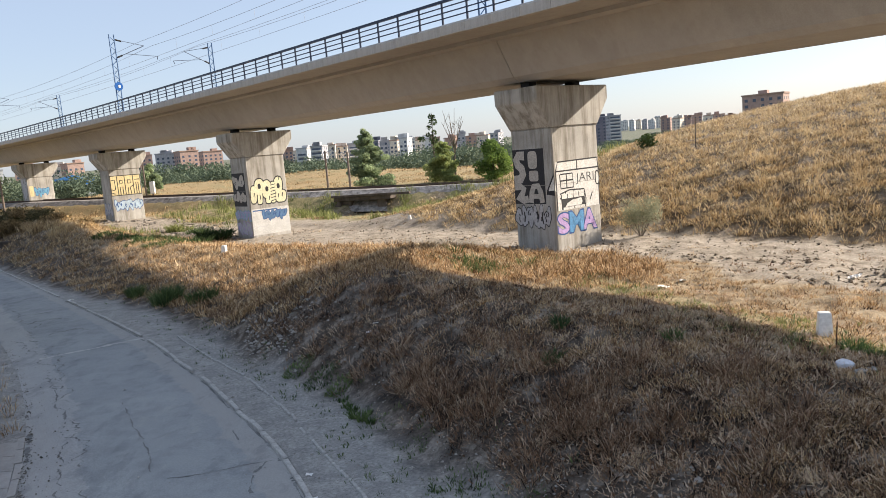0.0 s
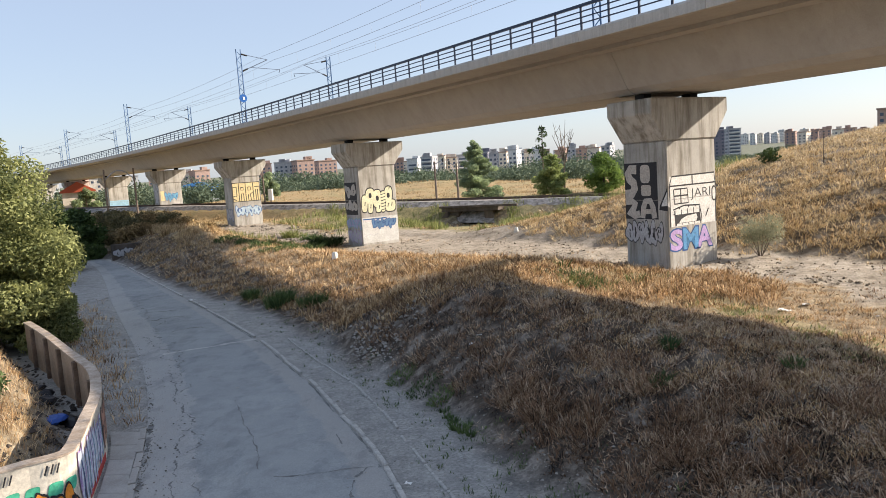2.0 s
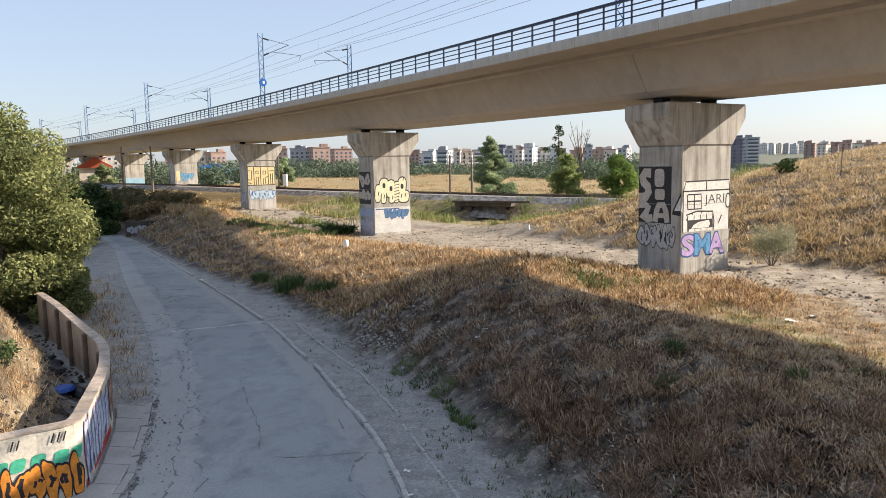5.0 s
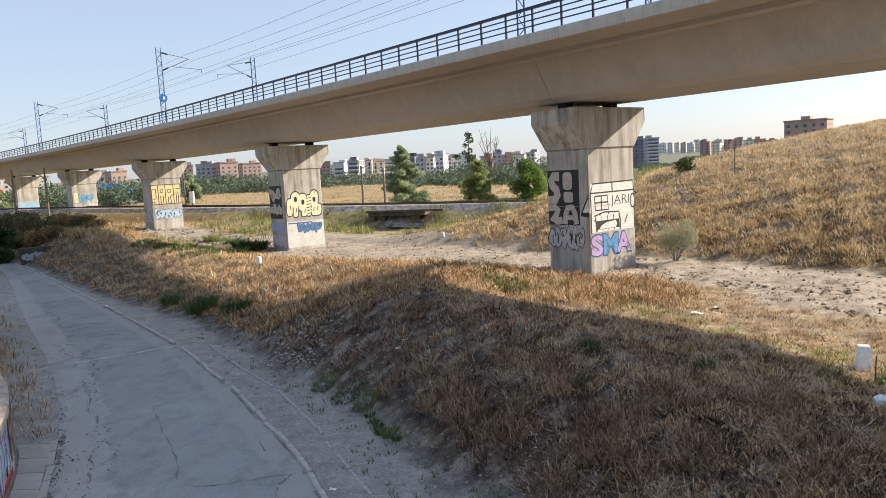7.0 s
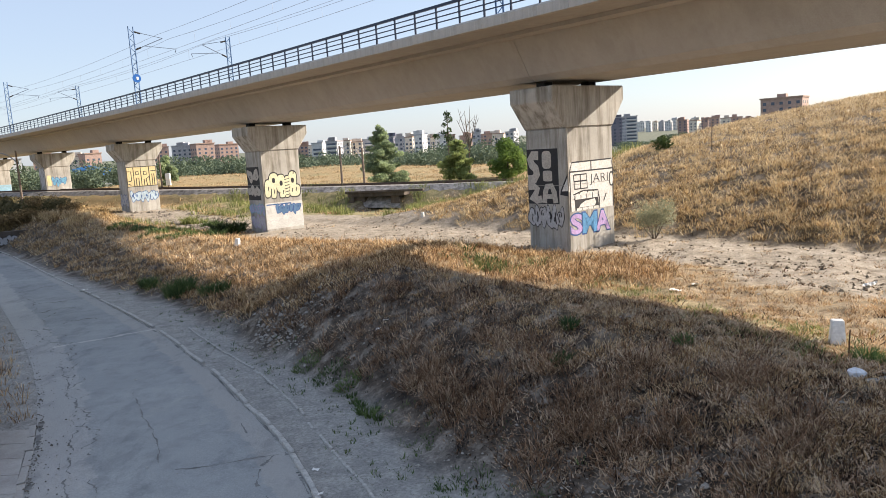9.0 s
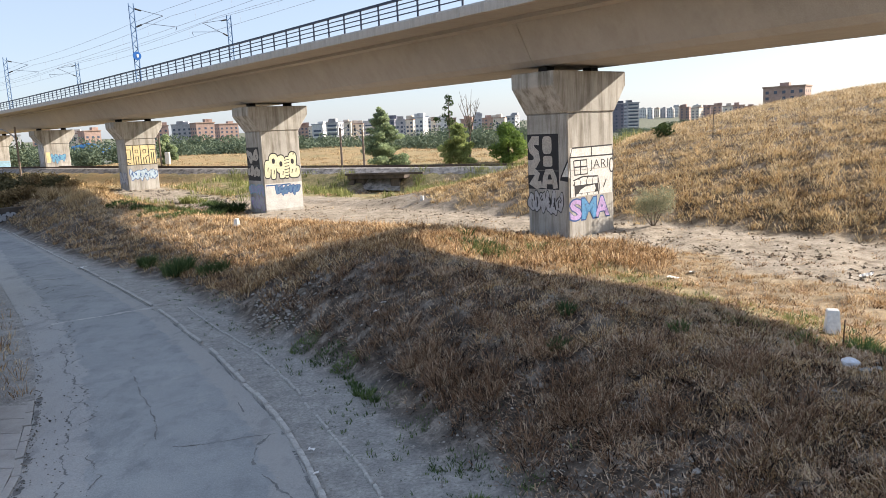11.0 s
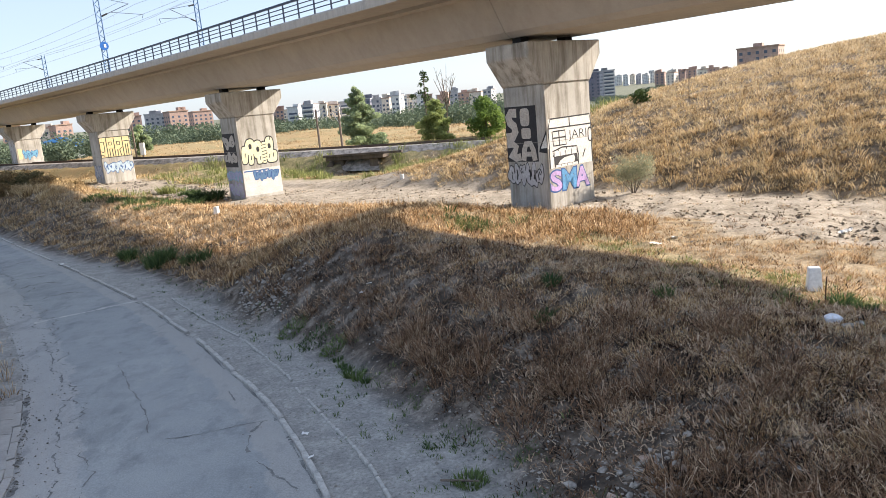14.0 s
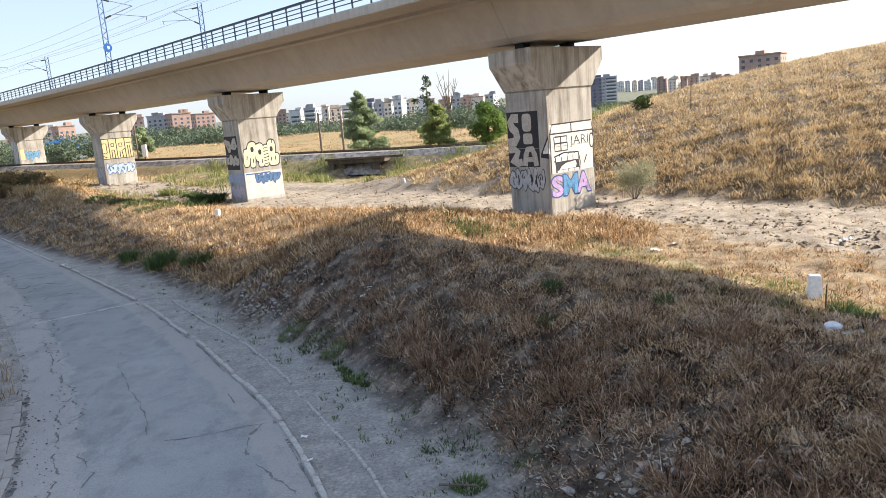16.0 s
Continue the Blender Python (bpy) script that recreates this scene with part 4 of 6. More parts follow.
def tree(name, label, x, y, height, spread, leaves, size, material, seed, low=0.12, clumps=26, limbs=7, slim=1.0, category="tree", group="", puff=1.0):
    z = gz(x, y)
    r = np.random.RandomState(seed)
    t = thing(name, label, category, Matrix.Translation((x, y, z)), group)
    bm = bmesh.new()
    trunk_r = 0.035 * height ** 0.9
    top = Vector((r.uniform(-0.3, 0.3), r.uniform(-0.3, 0.3), height * 0.8))
    mid = Vector((r.uniform(-0.2, 0.2), r.uniform(-0.2, 0.2), height * 0.4))
    rod(bm, (0, 0, -0.2), mid, trunk_r, trunk_r * 0.7, 8)
    rod(bm, mid, top, trunk_r * 0.7, trunk_r * 0.2, 7)
    part("trunk", bm, M_BARK, t)
    centres, radii = [], []
    for k in range(clumps):
        u = (k + 0.5) / clumps
        zz = height * (low + (0.97 - low) * u)
        prof = (math.sin(math.pi * min(1, (u * 0.86 + 0.14))) ** 0.6) * (1 - 0.45 * u * slim)
        a = r.uniform(0, math.tau)
        rr = spread * prof * math.sqrt(r.rand()) * 0.85
        centres.append((rr * math.cos(a), rr * math.sin(a), zz))
        radii.append(spread * r.uniform(0.22, 0.42) * (0.6 + 0.4 * prof) * puff)
    for k in range(limbs):
        c = centres[int((k + 0.5) / limbs * clumps)]
        s0 = mid.lerp(top, r.rand() * 0.7) if c[2] > mid.z else Vector((0, 0, c[2] * 0.6))
        part("limb", rod(bmesh.new(), s0, c, trunk_r * 0.4, trunk_r * 0.08, 5), M_BARK, t)
    v, f, tone = leaf_cloud(centres, radii, leaves, size, seed)
    piece("crown", mesh_of("crown", v, f, material, tone), t)
    return t


tree("broadleaf_tree", "dense grey-green leafy tree behind the boundary wall", -23.9, 28.4, 8.6, 4.2, 70000, 0.10, M_TREE, 41, low=0.05, clumps=120, slim=0.4, puff=0.75)
tree("broadleaf_tree", "dense grey-green leafy tree behind the boundary wall", -29.5, 34.0, 7.4, 3.4, 30000, 0.10, M_TREE, 42, low=0.06, clumps=46, slim=0.7)
tree("leafy_shrub", "bushy green shrub overhanging the end of the wall", -22.0, 28.6, 3.9, 2.3, 20000, 0.10, M_TREE, 43, low=0.05, clumps=60, category="shrub", puff=0.8)
tree("shade_tree", "dark green tree beside the far bend of the road", -45.5, 66.5, 4.8, 3.4, 12000, 0.2, M_DKGREEN, 44, low=0.05, clumps=36)
tree("shade_tree", "dark green tree beside the far bend of the road", -41.0, 57.0, 5.0, 3.2, 10000, 0.18, M_DKGREEN, 45, low=0.05, clumps=30)
tree("shade_tree", "dark green tree beside the far bend of the road", -37.0, 48.0, 4.8, 3.2, 10000, 0.17, M_TREE, 46, low=0.05, clumps=30)


def feathered_tree(name, label, x, y, height, spread, leaves, size, material, seed, droop=0.12, low=0.04):
    """A tree of many near-level boughs, long below and short above, with gaps between them."""
    z = gz(x, y)
    r = np.random.RandomState(seed)
    t = thing(name, label, "tree", Matrix.Translation((x, y, z)))
    part("trunk", rod(bmesh.new(), (0, 0, -0.2), (r.uniform(-0.2, 0.2), 0, height * 0.97), 0.03 * height, 0.03, 7), M_BARK, t)
    centres, radii = [], []
    for k in range(34):
        u = low + (1 - low) * (k / 33) ** 0.85
        a = k * 2.4 + r.uniform(-0.5, 0.5)
        reach = spread * (1.04 - u) ** 0.6 * r.uniform(0.45, 1.12)
        tip = Vector((reach * math.cos(a), reach * math.sin(a), height * u + reach * r.uniform(-droop, 0.35)))
        root = Vector((0, 0, height * u * 0.94))
        if k % 2 == 0:
            part("bough", rod(bmesh.new(), root, tip, 0.05, 0.015, 4), M_BARK, t)
        for q in (0.35, 0.65, 0.95):
            centres.append(tuple(root.lerp(tip, q)))
            radii.append(max(0.16, spread * 0.22 * r.uniform(0.7, 1.3) * (1.15 - 0.6 * u)))
    v, f, tone = leaf_cloud(centres, radii, leaves, size, seed, 0.62)
    v[:, 2] = np.maximum(v[:, 2], 0.03)
    piece("crown", mesh_of("crown", v, f, material, tone), t)


feathered_tree("cedar_tree", "broad grey-green conifer standing by the railway", -9.6, 101.5, 7.6, 3.3, 20000, 0.15, M_POPLAR, 47)
feathered_tree("half_bare_tree", "pale green feathery tree by the railway", 0.6, 103, 5.4, 2.9, 15000, 0.15, leafy("pale_leaves", (0.15, 0.20, 0.07), (0.44, 0.50, 0.20), 0.5), 48)
tree("round_tree", "bright green rounded tree by the railway", 7.4, 104, 5.3, 3.0, 8000, 0.18, leafy("bright_leaves", (0.08, 0.14, 0.03), (0.25, 0.36, 0.09), 0.45), 49, low=0.05, clumps=40)
tree("field_tree", "small dark tree beyond the railway", -47, 122, 5.0, 2.0, 3500, 0.24, M_POPLAR, 50, low=0.1, clumps=18)
tree("field_tree", "small dark tree beyond the railway", -93, 140, 5.5, 3.0, 4000, 0.28, M_POPLAR, 51, low=0.1, clumps=18)

# bare tree behind the green one
t = thing("bare_tree", "leafless grey tree with thin upright branches", "tree", Matrix.Translation((2.2, 106, gz(2.2, 106))))
part("trunk", rod(bmesh.new(), (0, 0, -0.2), (0.2, 0, 5.0), 0.16, 0.10), M_BARK, t)
rr = random.Random(5)
for k in range(9):
    a, z0 = rr.uniform(0, math.tau), rr.uniform(3.2, 5.0)
    e = Vector((0.2 + 2.1 * math.cos(a) * rr.uniform(0.5, 1), 2.0 * math.sin(a), z0 + rr.uniform(3.0, 5.4)))
    s0 = Vector((0.15, 0, z0))
    bm = rod(bmesh.new(), s0, e, 0.06, 0.02, 5)
    for j in range(3):
        b = s0.lerp(e, rr.uniform(0.4, 0.85))
        rod(bm, b, b + Vector((rr.uniform(-0.7, 0.7), rr.uniform(-0.7, 0.7), rr.uniform(0.5, 1.3))), 0.03, 0.012, 4)
    part("branch", bm, M_BARK, t)
t = thing("tall_dark_tree", "tall narrow dark tree with tufted leader", "tree", Matrix.Translation((-0.6, 104.5, gz(-0.6, 104.5))))
part("trunk", rod(bmesh.new(), (0, 0, -0.2), (0.1, 0, 9.6), 0.16, 0.05), M_BARK, t)
v, f, tone = leaf_cloud([(0.1, 0, 9.0), (0.3, 0.1, 8.3), (-0.4, 0, 7.6), (0.3, 0, 6.9), (-0.5, 0, 6.6), (-1.5, 0, 6.1), (0.2, 0, 5.8)], [0.5, 0.6, 0.4, 0.4, 0.5, 0.5, 0.7], 420, 0.2, 52)
piece("crown", mesh_of("crown", v, f, M_DKGREEN, tone), t)


def shrub(name, label, x, y, height, spread, leaves, size, material, seed, stems=9):
    z = gz(x, y)
    r = np.random.RandomState(seed)
    t = thing(name, label, "shrub", Matrix.Translation((x, y, z)))
    bm = bmesh.new()
    tips = []
    for k in range(stems):
        a, o = r.uniform(0, math.tau), spread * math.sqrt(r.rand()) * 0.8
        tips.append((o * math.cos(a), o * math.sin(a), height * r.uniform(0.45, 0.85)))
        rod(bm, (0.06 * math.cos(a), 0.06 * math.sin(a), -0.05), tips[-1], 0.018, 0.006, 4)
    part("stems", bm, M_BARK, t)
    v, f, tone = leaf_cloud(tips + [(0, 0, height * 0.4)], [spread * 0.42] * stems + [spread * 0.6], leaves, size, seed, 0.9)
    v[:, 2] = np.maximum(v[:, 2], 0.02)
    piece("foliage", mesh_of("foliage", v, f, material, tone), t)
    return t


def spiky(name, label, x, y, height, spread, count, width, material, seed):
    """A plant of upright narrow leaves from several crowns."""
    r = np.random.RandomState(seed)
    k = max(3, int(count / 40))
    cx, cy = x + r.normal(0, spread * 0.5, k), y + r.normal(0, spread * 0.5, k)
    ob = blades(name, label, cx, cy, r, material, (height * 0.5, height), width, 40, spread * 0.28, (0.15, 1.1), "plant")
    del ob["kind"]
    return ob


shrub("broom_bush", "pale grey-green broom bush at the foot of the hillside", 9.6, 36.2, 1.95, 1.0, 3600, 0.05, M_GREY, 61, 16)
spiky("green_bush", "upright green weeds on the dry bank beside the road", -16.2, 38.0, 0.75, 0.45, 700, (0.016, 0.036), M_GREEN, 62)
spiky("green_bush", "upright green weeds on the dry bank beside the road", -13.6, 35.4, 1.0, 0.6, 1000, (0.016, 0.036), M_GREEN, 63)
spiky("green_bush", "upright green weeds on the dry bank beside the road", -11.5, 34.2, 0.75, 0.5, 700, (0.016, 0.036), M_GREEN, 64)
for k, (wx, wy, wh, ws, wn) in enumerate(((-2.43, 17.6, 0.30, 0.12, 70), (-2.2, 17.35, 0.24, 0.10, 60), (-2.65, 17.85, 0.27, 0.12, 70), (-2.3, 17.9, 0.2, 0.1, 50), (-2.75, 18.35, 0.24, 0.12, 60), (-2.95, 18.7, 0.2, 0.14, 60), (-3.1, 19.2, 0.18, 0.15, 60), (-3.9, 20.8, 0.16, 0.55, 340), (-3.3, 19.9, 0.18, 0.4, 260), (-4.8, 22.0, 0.16, 0.5, 320), (0.12, 12.0, 0.2, 0.3, 240), (2.18, 16.3, 0.3, 0.18, 120), (2.6, 17.8, 0.3, 0.2, 120), (4.86, 16.1, 0.26, 0.2, 120), (8.4, 15.2, 0.3, 0.3, 200), (8.3, 14.2, 0.26, 0.2, 120))):
    ob = blades("leafy_weed", "clump of fresh green leaves on the bank and at its foot", np.array([wx]), np.array([wy]), np.random.RandomState(140 + k), M_GREEN, (wh * 0.8, wh), (0.014, 0.034), wn, ws, (0.15, 0.9), "plant")
    del ob["kind"]
spiky("dark_bush", "dark bush in the shade beside a pier", -17.8, 58.0, 1.1, 1.2, 900, (0.05, 0.1), M_DKGREEN, 69)
spiky("green_clump", "green grass clump in the shade of a pier", 1.35, 29.9, 0.42, 1.2, 1280, (0.02, 0.05), M_GREEN, 70)
shrub("hill_bush", "small green bush on the hill crest", 15.0, 54.0, 1.0, 0.8, 900, 0.1, M_DKGREEN, 71)
spiky("thorn_weed", "tall reddish dead weed on the shaded bank", 0.2, 16.2, 0.5, 0.6, 900, (0.006, 0.014), M_DEAD, 72)
spiky("thorn_weed", "tall reddish dead weed on the shaded bank", -0.9, 18.2, 0.45, 0.6, 780, (0.006, 0.014), M_DEAD, 73)
shrub("yellow_bush", "yellow-green bush on the slope behind the wall", -14.3, 16.6, 0.8, 0.4, 700, 0.05, M_GREEN, 74)
for k, (bx, by) in enumerate(((-21.5, 52.5), (-19.0, 50.0), (-23.5, 54.5), (-26.0, 57.0))):
    spiky("green_bush", "spreading green bush along the path near a pier", bx, by, 0.5, 1.1, 500, (0.03, 0.06), M_GREEN, 80 + k)

for k, (bx, by, bh, bs) in enumerate(((-51.5, 81, 2.0, 1.7), (-49.5, 79.5, 1.7, 1.5), (-47.0, 76.5, 1.8, 1.5), (-44.5, 74.5, 1.4, 1.3), (-53.5, 85, 2.0, 1.8), (-42.0, 72.0, 1.1, 1.2), (-56, 91, 1.6, 1.8))):
    shrub("olive_bush", "dusty olive-brown bush on the mound by the road bend", bx, by, bh, bs, 1600, 0.14, M_OLIVE, 120 + k)
for k, (bx, by) in enumerate(((-37.5, 67.5), (-35.0, 65.0), (-39.0, 69.5), (-32.0, 62.5), (-34.0, 67.5), (-30.0, 64.0), (-36.5, 71.0))):
    spiky("tall_grass", "tall pale dry grass clump on the mound", bx, by, 0.9, 1.3, 600, (0.02, 0.05), M_HILL, 130 + k)


M_BRUSH = leafy("dry_brush", (0.10, 0.065, 0.03), (0.50, 0.36, 0.17), 0.2)
for k, (bx, by, bh, bs) in enumerate(((-44.5, 70.5, 1.3, 1.4), (-42.3, 69.0, 1.5, 1.5), (-40.0, 68.6, 1.1, 1.2), (-38.2, 70.5, 1.3, 1.4), (-41.0, 73.0, 1.4, 1.6), (-36.0, 68.8, 0.9, 1.2), (-44.0, 76.5, 1.5, 1.8), (-39.5, 76.0, 1.1, 1.5), (-34.5, 71.0, 0.9, 1.1), (-47.0, 73.5, 1.6, 1.7))):
    shrub("dry_brush", "dusty brown dry brush on the mound by the road bend", bx, by, bh, bs, 1800, 0.11, M_BRUSH if k % 3 else M_OLIVE, 150 + k)
for k, (bx, by, bh, bs) in enumerate(((-19.5, 54.0, 0.8, 0.9), (-21.5, 56.0, 0.7, 0.9), (-18.2, 55.2, 0.9, 0.8), (-24.0, 66.0, 0.9, 1.0), (-21.0, 63.5, 0.8, 0.9))):
    spiky("green_clump", "tall green weeds growing in the spoil near a pier", bx, by, bh, bs, 480, (0.03, 0.06), M_REED if k % 2 else M_GREEN, 170 + k)


# ---- far woods ----
def far_woods():
    r = np.random.RandomState(91)
    V, F, T, base = [], [], [], 0
    for k in range(420):
        a = math.radians(r.uniform(-24, 40))
        d = r.uniform(175, 430) if k % 4 else r.uniform(430, 900)
        if a < -0.1 and (d < 420 or (-0.26 < a < -0.2 and d < 720)):
            continue
        x, y = -math.sin(a) * d, math.cos(a) * d
        h = r.uniform(4.5, 7.5) * (1.2 if d > 430 else 1)
        z = gz(x, y)
        sp = h * r.uniform(0.5, 0.85)
        cs = [(x + r.uniform(-sp, sp), y + r.uniform(-sp, sp), z + h * r.uniform(0.15, 0.85)) for _ in range(9)]
        v, f, t = leaf_cloud(cs, [sp * 0.5] * 9, 520, 0.24 + d / 1300, 1000 + k)
        V.append(v)
        F.append(f + base)
        T.append(np.clip(t * 0.7 + r.uniform(0, 0.3), 0, 1))
        base += len(v)
    for k in range(120):
        a, d, h = math.radians(r.uniform(-17.5, -12.5)), r.uniform(430, 680), r.uniform(3.0, 5.0)
        if k >= 60:
            a, d, h = math.radians(r.uniform(-8, 21)), r.uniform(150, 190), r.uniform(2.6, 4.4)
        x, y = -math.sin(a) * d, math.cos(a) * d
        cs = [(x + r.uniform(-1, 1) * h, y + r.uniform(-1, 1) * h, gz(x, y) + h * r.uniform(0.15, 0.85)) for _ in range(9)]
        v, f, t = leaf_cloud(cs, [h * 0.5] * 9, 420, 0.5 if k < 60 else 0.3, 2000 + k)
        V.append(v)
        F.append(f + base)
        T.append(t)
        base += len(v)
    me = mesh_of("far_woods", np.vstack(V), np.vstack(F), M_FARTREE, np.concatenate(T))
    tagged(new("far_woods", me), "band of dark green trees before the town", "trees", kind="stuff")


far_woods()


# ---- town ----
# wall colours lightened to stand in for haze over the distance
WALLS = {
    "brick": grained("red_brick", (0.36, 0.25, 0.21), (0.46, 0.33, 0.28), 0.05, 0.6, 0.9, 0, 0.1),
    "cream": grained("cream_render", (0.66, 0.58, 0.48), (0.78, 0.70, 0.60), 0.05, 0.6, 0.9, 0, 0.1),
    "white": grained("white_render", (0.60, 0.60, 0.59), (0.70, 0.695, 0.68), 0.05, 0.6, 0.9, 0, 0.1),
    "grey": grained("grey_render", (0.36, 0.36, 0.38), (0.47, 0.47, 0.49), 0.05, 0.6, 0.9, 0, 0.1),
    "dark": grained("dark_cladding", (0.15, 0.15, 0.19), (0.22, 0.22, 0.27), 0.05, 0.6, 0.8, 0, 0.1),
}
M_PANE = plain("far_window", (0.09, 0.11, 0.15), 0.2)
M_ROOFTOP = grained("rooftop", (0.30, 0.20, 0.15), (0.42, 0.30, 0.24), 0.2, 2, 0.9)


def block_of_flats(bearing, dist, width, bottom, top, style, seed, banded=False):
    a = math.radians(bearing)
    r = random.Random(seed)
    x, y = -math.sin(a) * dist, math.cos(a) * dist
    m = Matrix.Translation((x, y, bottom)) @ Matrix.Rotation(a + r.uniform(-0.35, 0.35), 4, "Z")
    h, depth = top - bottom, 14.0
    t = thing("apartment_building", f"distant {style} apartment building above the trees", "building", m, "town buildings")
    part("wall", boxed(-width / 2, width / 2, 0, depth, 0, h), WALLS[style], t)
    bm = boxed(-width / 2 - 0.4, width / 2 + 0.4, -0.5, depth + 0.4, h + 0.004, h + 0.7)
    part("roof", bm, M_ROOFTOP if style in ("brick", "cream") else WALLS["grey"], t)
    k = r.randint(1, 3)
    for j in range(k):
        cx = r.uniform(-width * 0.4, width * 0.4)
        part("stair_head", boxed(cx - 2.2, cx + 2.2, 4, 9, h + 0.7, h + r.uniform(2.2, 3.6)), WALLS[style], t)
    bm = bmesh.new()
    floors = int(h / 3.0)
    bays = max(2, int(width / 3.6))
    for fl in range(floors):
        z = 0.9 + fl * 3.0
        if banded:
            box(bm, -width / 2 + 1, width / 2 - 1, -0.06, 0.3, z + 0.1, z + 1.4)
            continue
        for b in range(bays):
            cx = -width / 2 + (b + 0.5) * width / bays
            if r.random() < 0.92:
                box(bm, cx - 0.8, cx + 0.8, -0.06, 0.3, z, z + 1.5)
    for fl in range(floors):
        for s in (-1, 1):
            for b in range(3):
                cy = 2.4 + b * 4.4
                box(bm, s * (width / 2 - 0.1) - 0.16, s * (width / 2 - 0.1) + 0.16, cy - 0.7, cy + 0.7, 0.9 + fl * 3, 2.4 + fl * 3)
    tagged(part("glazing", bm, M_PANE, t), kind="stuff")
    if banded:
        for fl in range(floors):
            part("balcony", boxed(-width / 2 + 0.6, width / 2 - 0.6, -1.3, -0.07, fl * 3 + 0.05, fl * 3 + 1.0), WALLS["white"], t)


def district(b0, b1, dist, bottom, top, count, styles, seed, banded=0.0, jitter=3.0):
    r = random.Random(seed)
    step = (b1 - b0) / count
    for k in range(count):
        d = dist * r.uniform(0.93, 1.08)
        w = abs(math.radians(step)) * d * r.uniform(0.72, 0.98)
        block_of_flats(b0 + (k + 0.5) * step, d, w, bottom, top + r.uniform(-jitter, jitter) * 0.7, styles[k % len(styles)], seed * 50 + k, r.random() < banded)


district(29.5, 25.0, 640, -4, 15.5, 3, ("brick", "cream", "brick"), 1)
district(24.0, 15.8, 600, -4, 19.0, 5, ("brick", "brick", "grey", "brick", "brick"), 2, 0.1, 1.5)
district(12.4, 10.8, 640, -4, 16.5, 2, ("cream", "brick"), 3)
district(10.8, 8.6, 560, -4, 14.0, 2, ("white", "grey"), 4, 1.0, 0.5)
district(8.6, 5.9, 590, -4, 15.0, 3, ("cream", "cream", "grey"), 5, 0.3, 1.5)
district(5.9, 2.2, 540, -4, 14.5, 5, ("white", "dark", "grey", "cream", "white"), 6, 0.2, 1.2)
district(2.2, 0.4, 600, -4, 14.5, 3, ("white", "cream", "white"), 7, 0.0, 1.0)
district(-0.6, -4.8, 640, -4, 14.5, 5, ("brick", "grey", "brick", "cream", "grey"), 8, 0.0, 1.5)
district(12.0, -4.0, 820, -2, 17.0, 9, ("cream", "brick", "white", "cream", "grey"), 9, 0.0, 2.5)
district(-11.9, -12.9, 700, -8, 22.5, 1, ("dark",), 10, 0.0, 0.3)
district(-12.9, -13.9, 690, -8, 22.0, 1, ("grey",), 11, 1.0, 0.3)
district(-13.9, -18.0, 1700, 6, 31.0, 9, ("white", "white", "cream", "grey"), 12, 0.0, 5.0)
district(-16.6, -21.8, 900, 0, 18.0, 7, ("brick", "cream", "brick"), 13, 0.0, 2.0)
district(-22.0, -25.0, 450, 4, 20.0, 1, ("brick",), 14, 0.0, 0.2)
district(-25.5, -34.0, 700, 4, 20.0, 4, ("brick", "cream"), 15)
district(40.0, 30.0, 560, -4, 14.0, 6, ("brick", "cream", "white"), 16)


# low buildings by the railway
shed = thing("red_roof_shed", "low shed with a red-orange sheet roof beyond the viaduct", "shed", Matrix.Translation((-96, 142, 2.0)) @ Matrix.Rotation(0.6, 4, "Z"))
part("wall", boxed(-3, 3, 0, 6, -1.5, 4.6), WALLS["cream"], shed)
part("roof", prism(bmesh.new(), [(-3.4, 4.6), (3.4, 4.6), (3.4, 4.9), (0, 6.8), (-3.4, 4.9)], -0.6, 6.6), plain("red_sheet", (0.42, 0.09, 0.045), 0.6), shed)
depot = thing("blue_warehouse", "distant blue and white warehouse among the trees", "warehouse", Matrix.Translation((-142, 290, -1.5)) @ Matrix.Rotation(0.45, 4, "Z"))
part("wall", boxed(-8, 8, 0, 12, 0, 7.6), plain("blue_sheet", (0.05, 0.22, 0.60), 0.5), depot)
part("wall", boxed(1.5, 14, -1.5, -0.1, 0, 5.2), WALLS["white"], depot)
part("roof", prism(bmesh.new(), [(-8.4, 7.6), (8.4, 7.6), (0, 9.2)], -0.4, 12.4), plain("blue_roof", (0.08, 0.25, 0.55), 0.5), depot)


# ---- graffiti ----
def paint(name, colour):
    return grained(name, tuple(c * 0.85 for c in colour), tuple(min(1, c * 1.05) for c in colour), 1.5, 12, 0.6, 0, 0.1)


P_WHITE, P_BLACK = paint("white_spray", (0.74, 0.73, 0.70)), paint("black_spray", (0.03, 0.03, 0.035))
P_LILAC, P_BLUE, P_SKY = paint("lilac_spray", (0.48, 0.34, 0.62)), paint("blue_spray", (0.10, 0.30, 0.56)), paint("sky_spray", (0.16, 0.38, 0.56))
P_YELLOW, P_LIME = paint("yellow_spray", (0.74, 0.61, 0.34)), paint("pale_lime_spray", (0.74, 0.72, 0.50))
P_SILVER, P_ORANGE = paint("silver_spray", (0.50, 0.50, 0.52)), paint("orange_spray", (0.85, 0.30, 0.04))
P_GREEN, P_RED, P_NAVY = paint("green_spray", (0.08, 0.48, 0.30)), paint("red_spray", (0.55, 0.07, 0.06)), paint("navy_spray", (0.04, 0.10, 0.28))
P_PALE, P_TEAL = paint("pale_concrete_spray", (0.52, 0.48, 0.43)), paint("teal_spray", (0.20, 0.48, 0.58))


def front(u, w, lift):
    return Vector((u, -1.26 - lift, w))


def end_face(u, w, lift):
    return Vector((-1.64 - lift, -u, w))


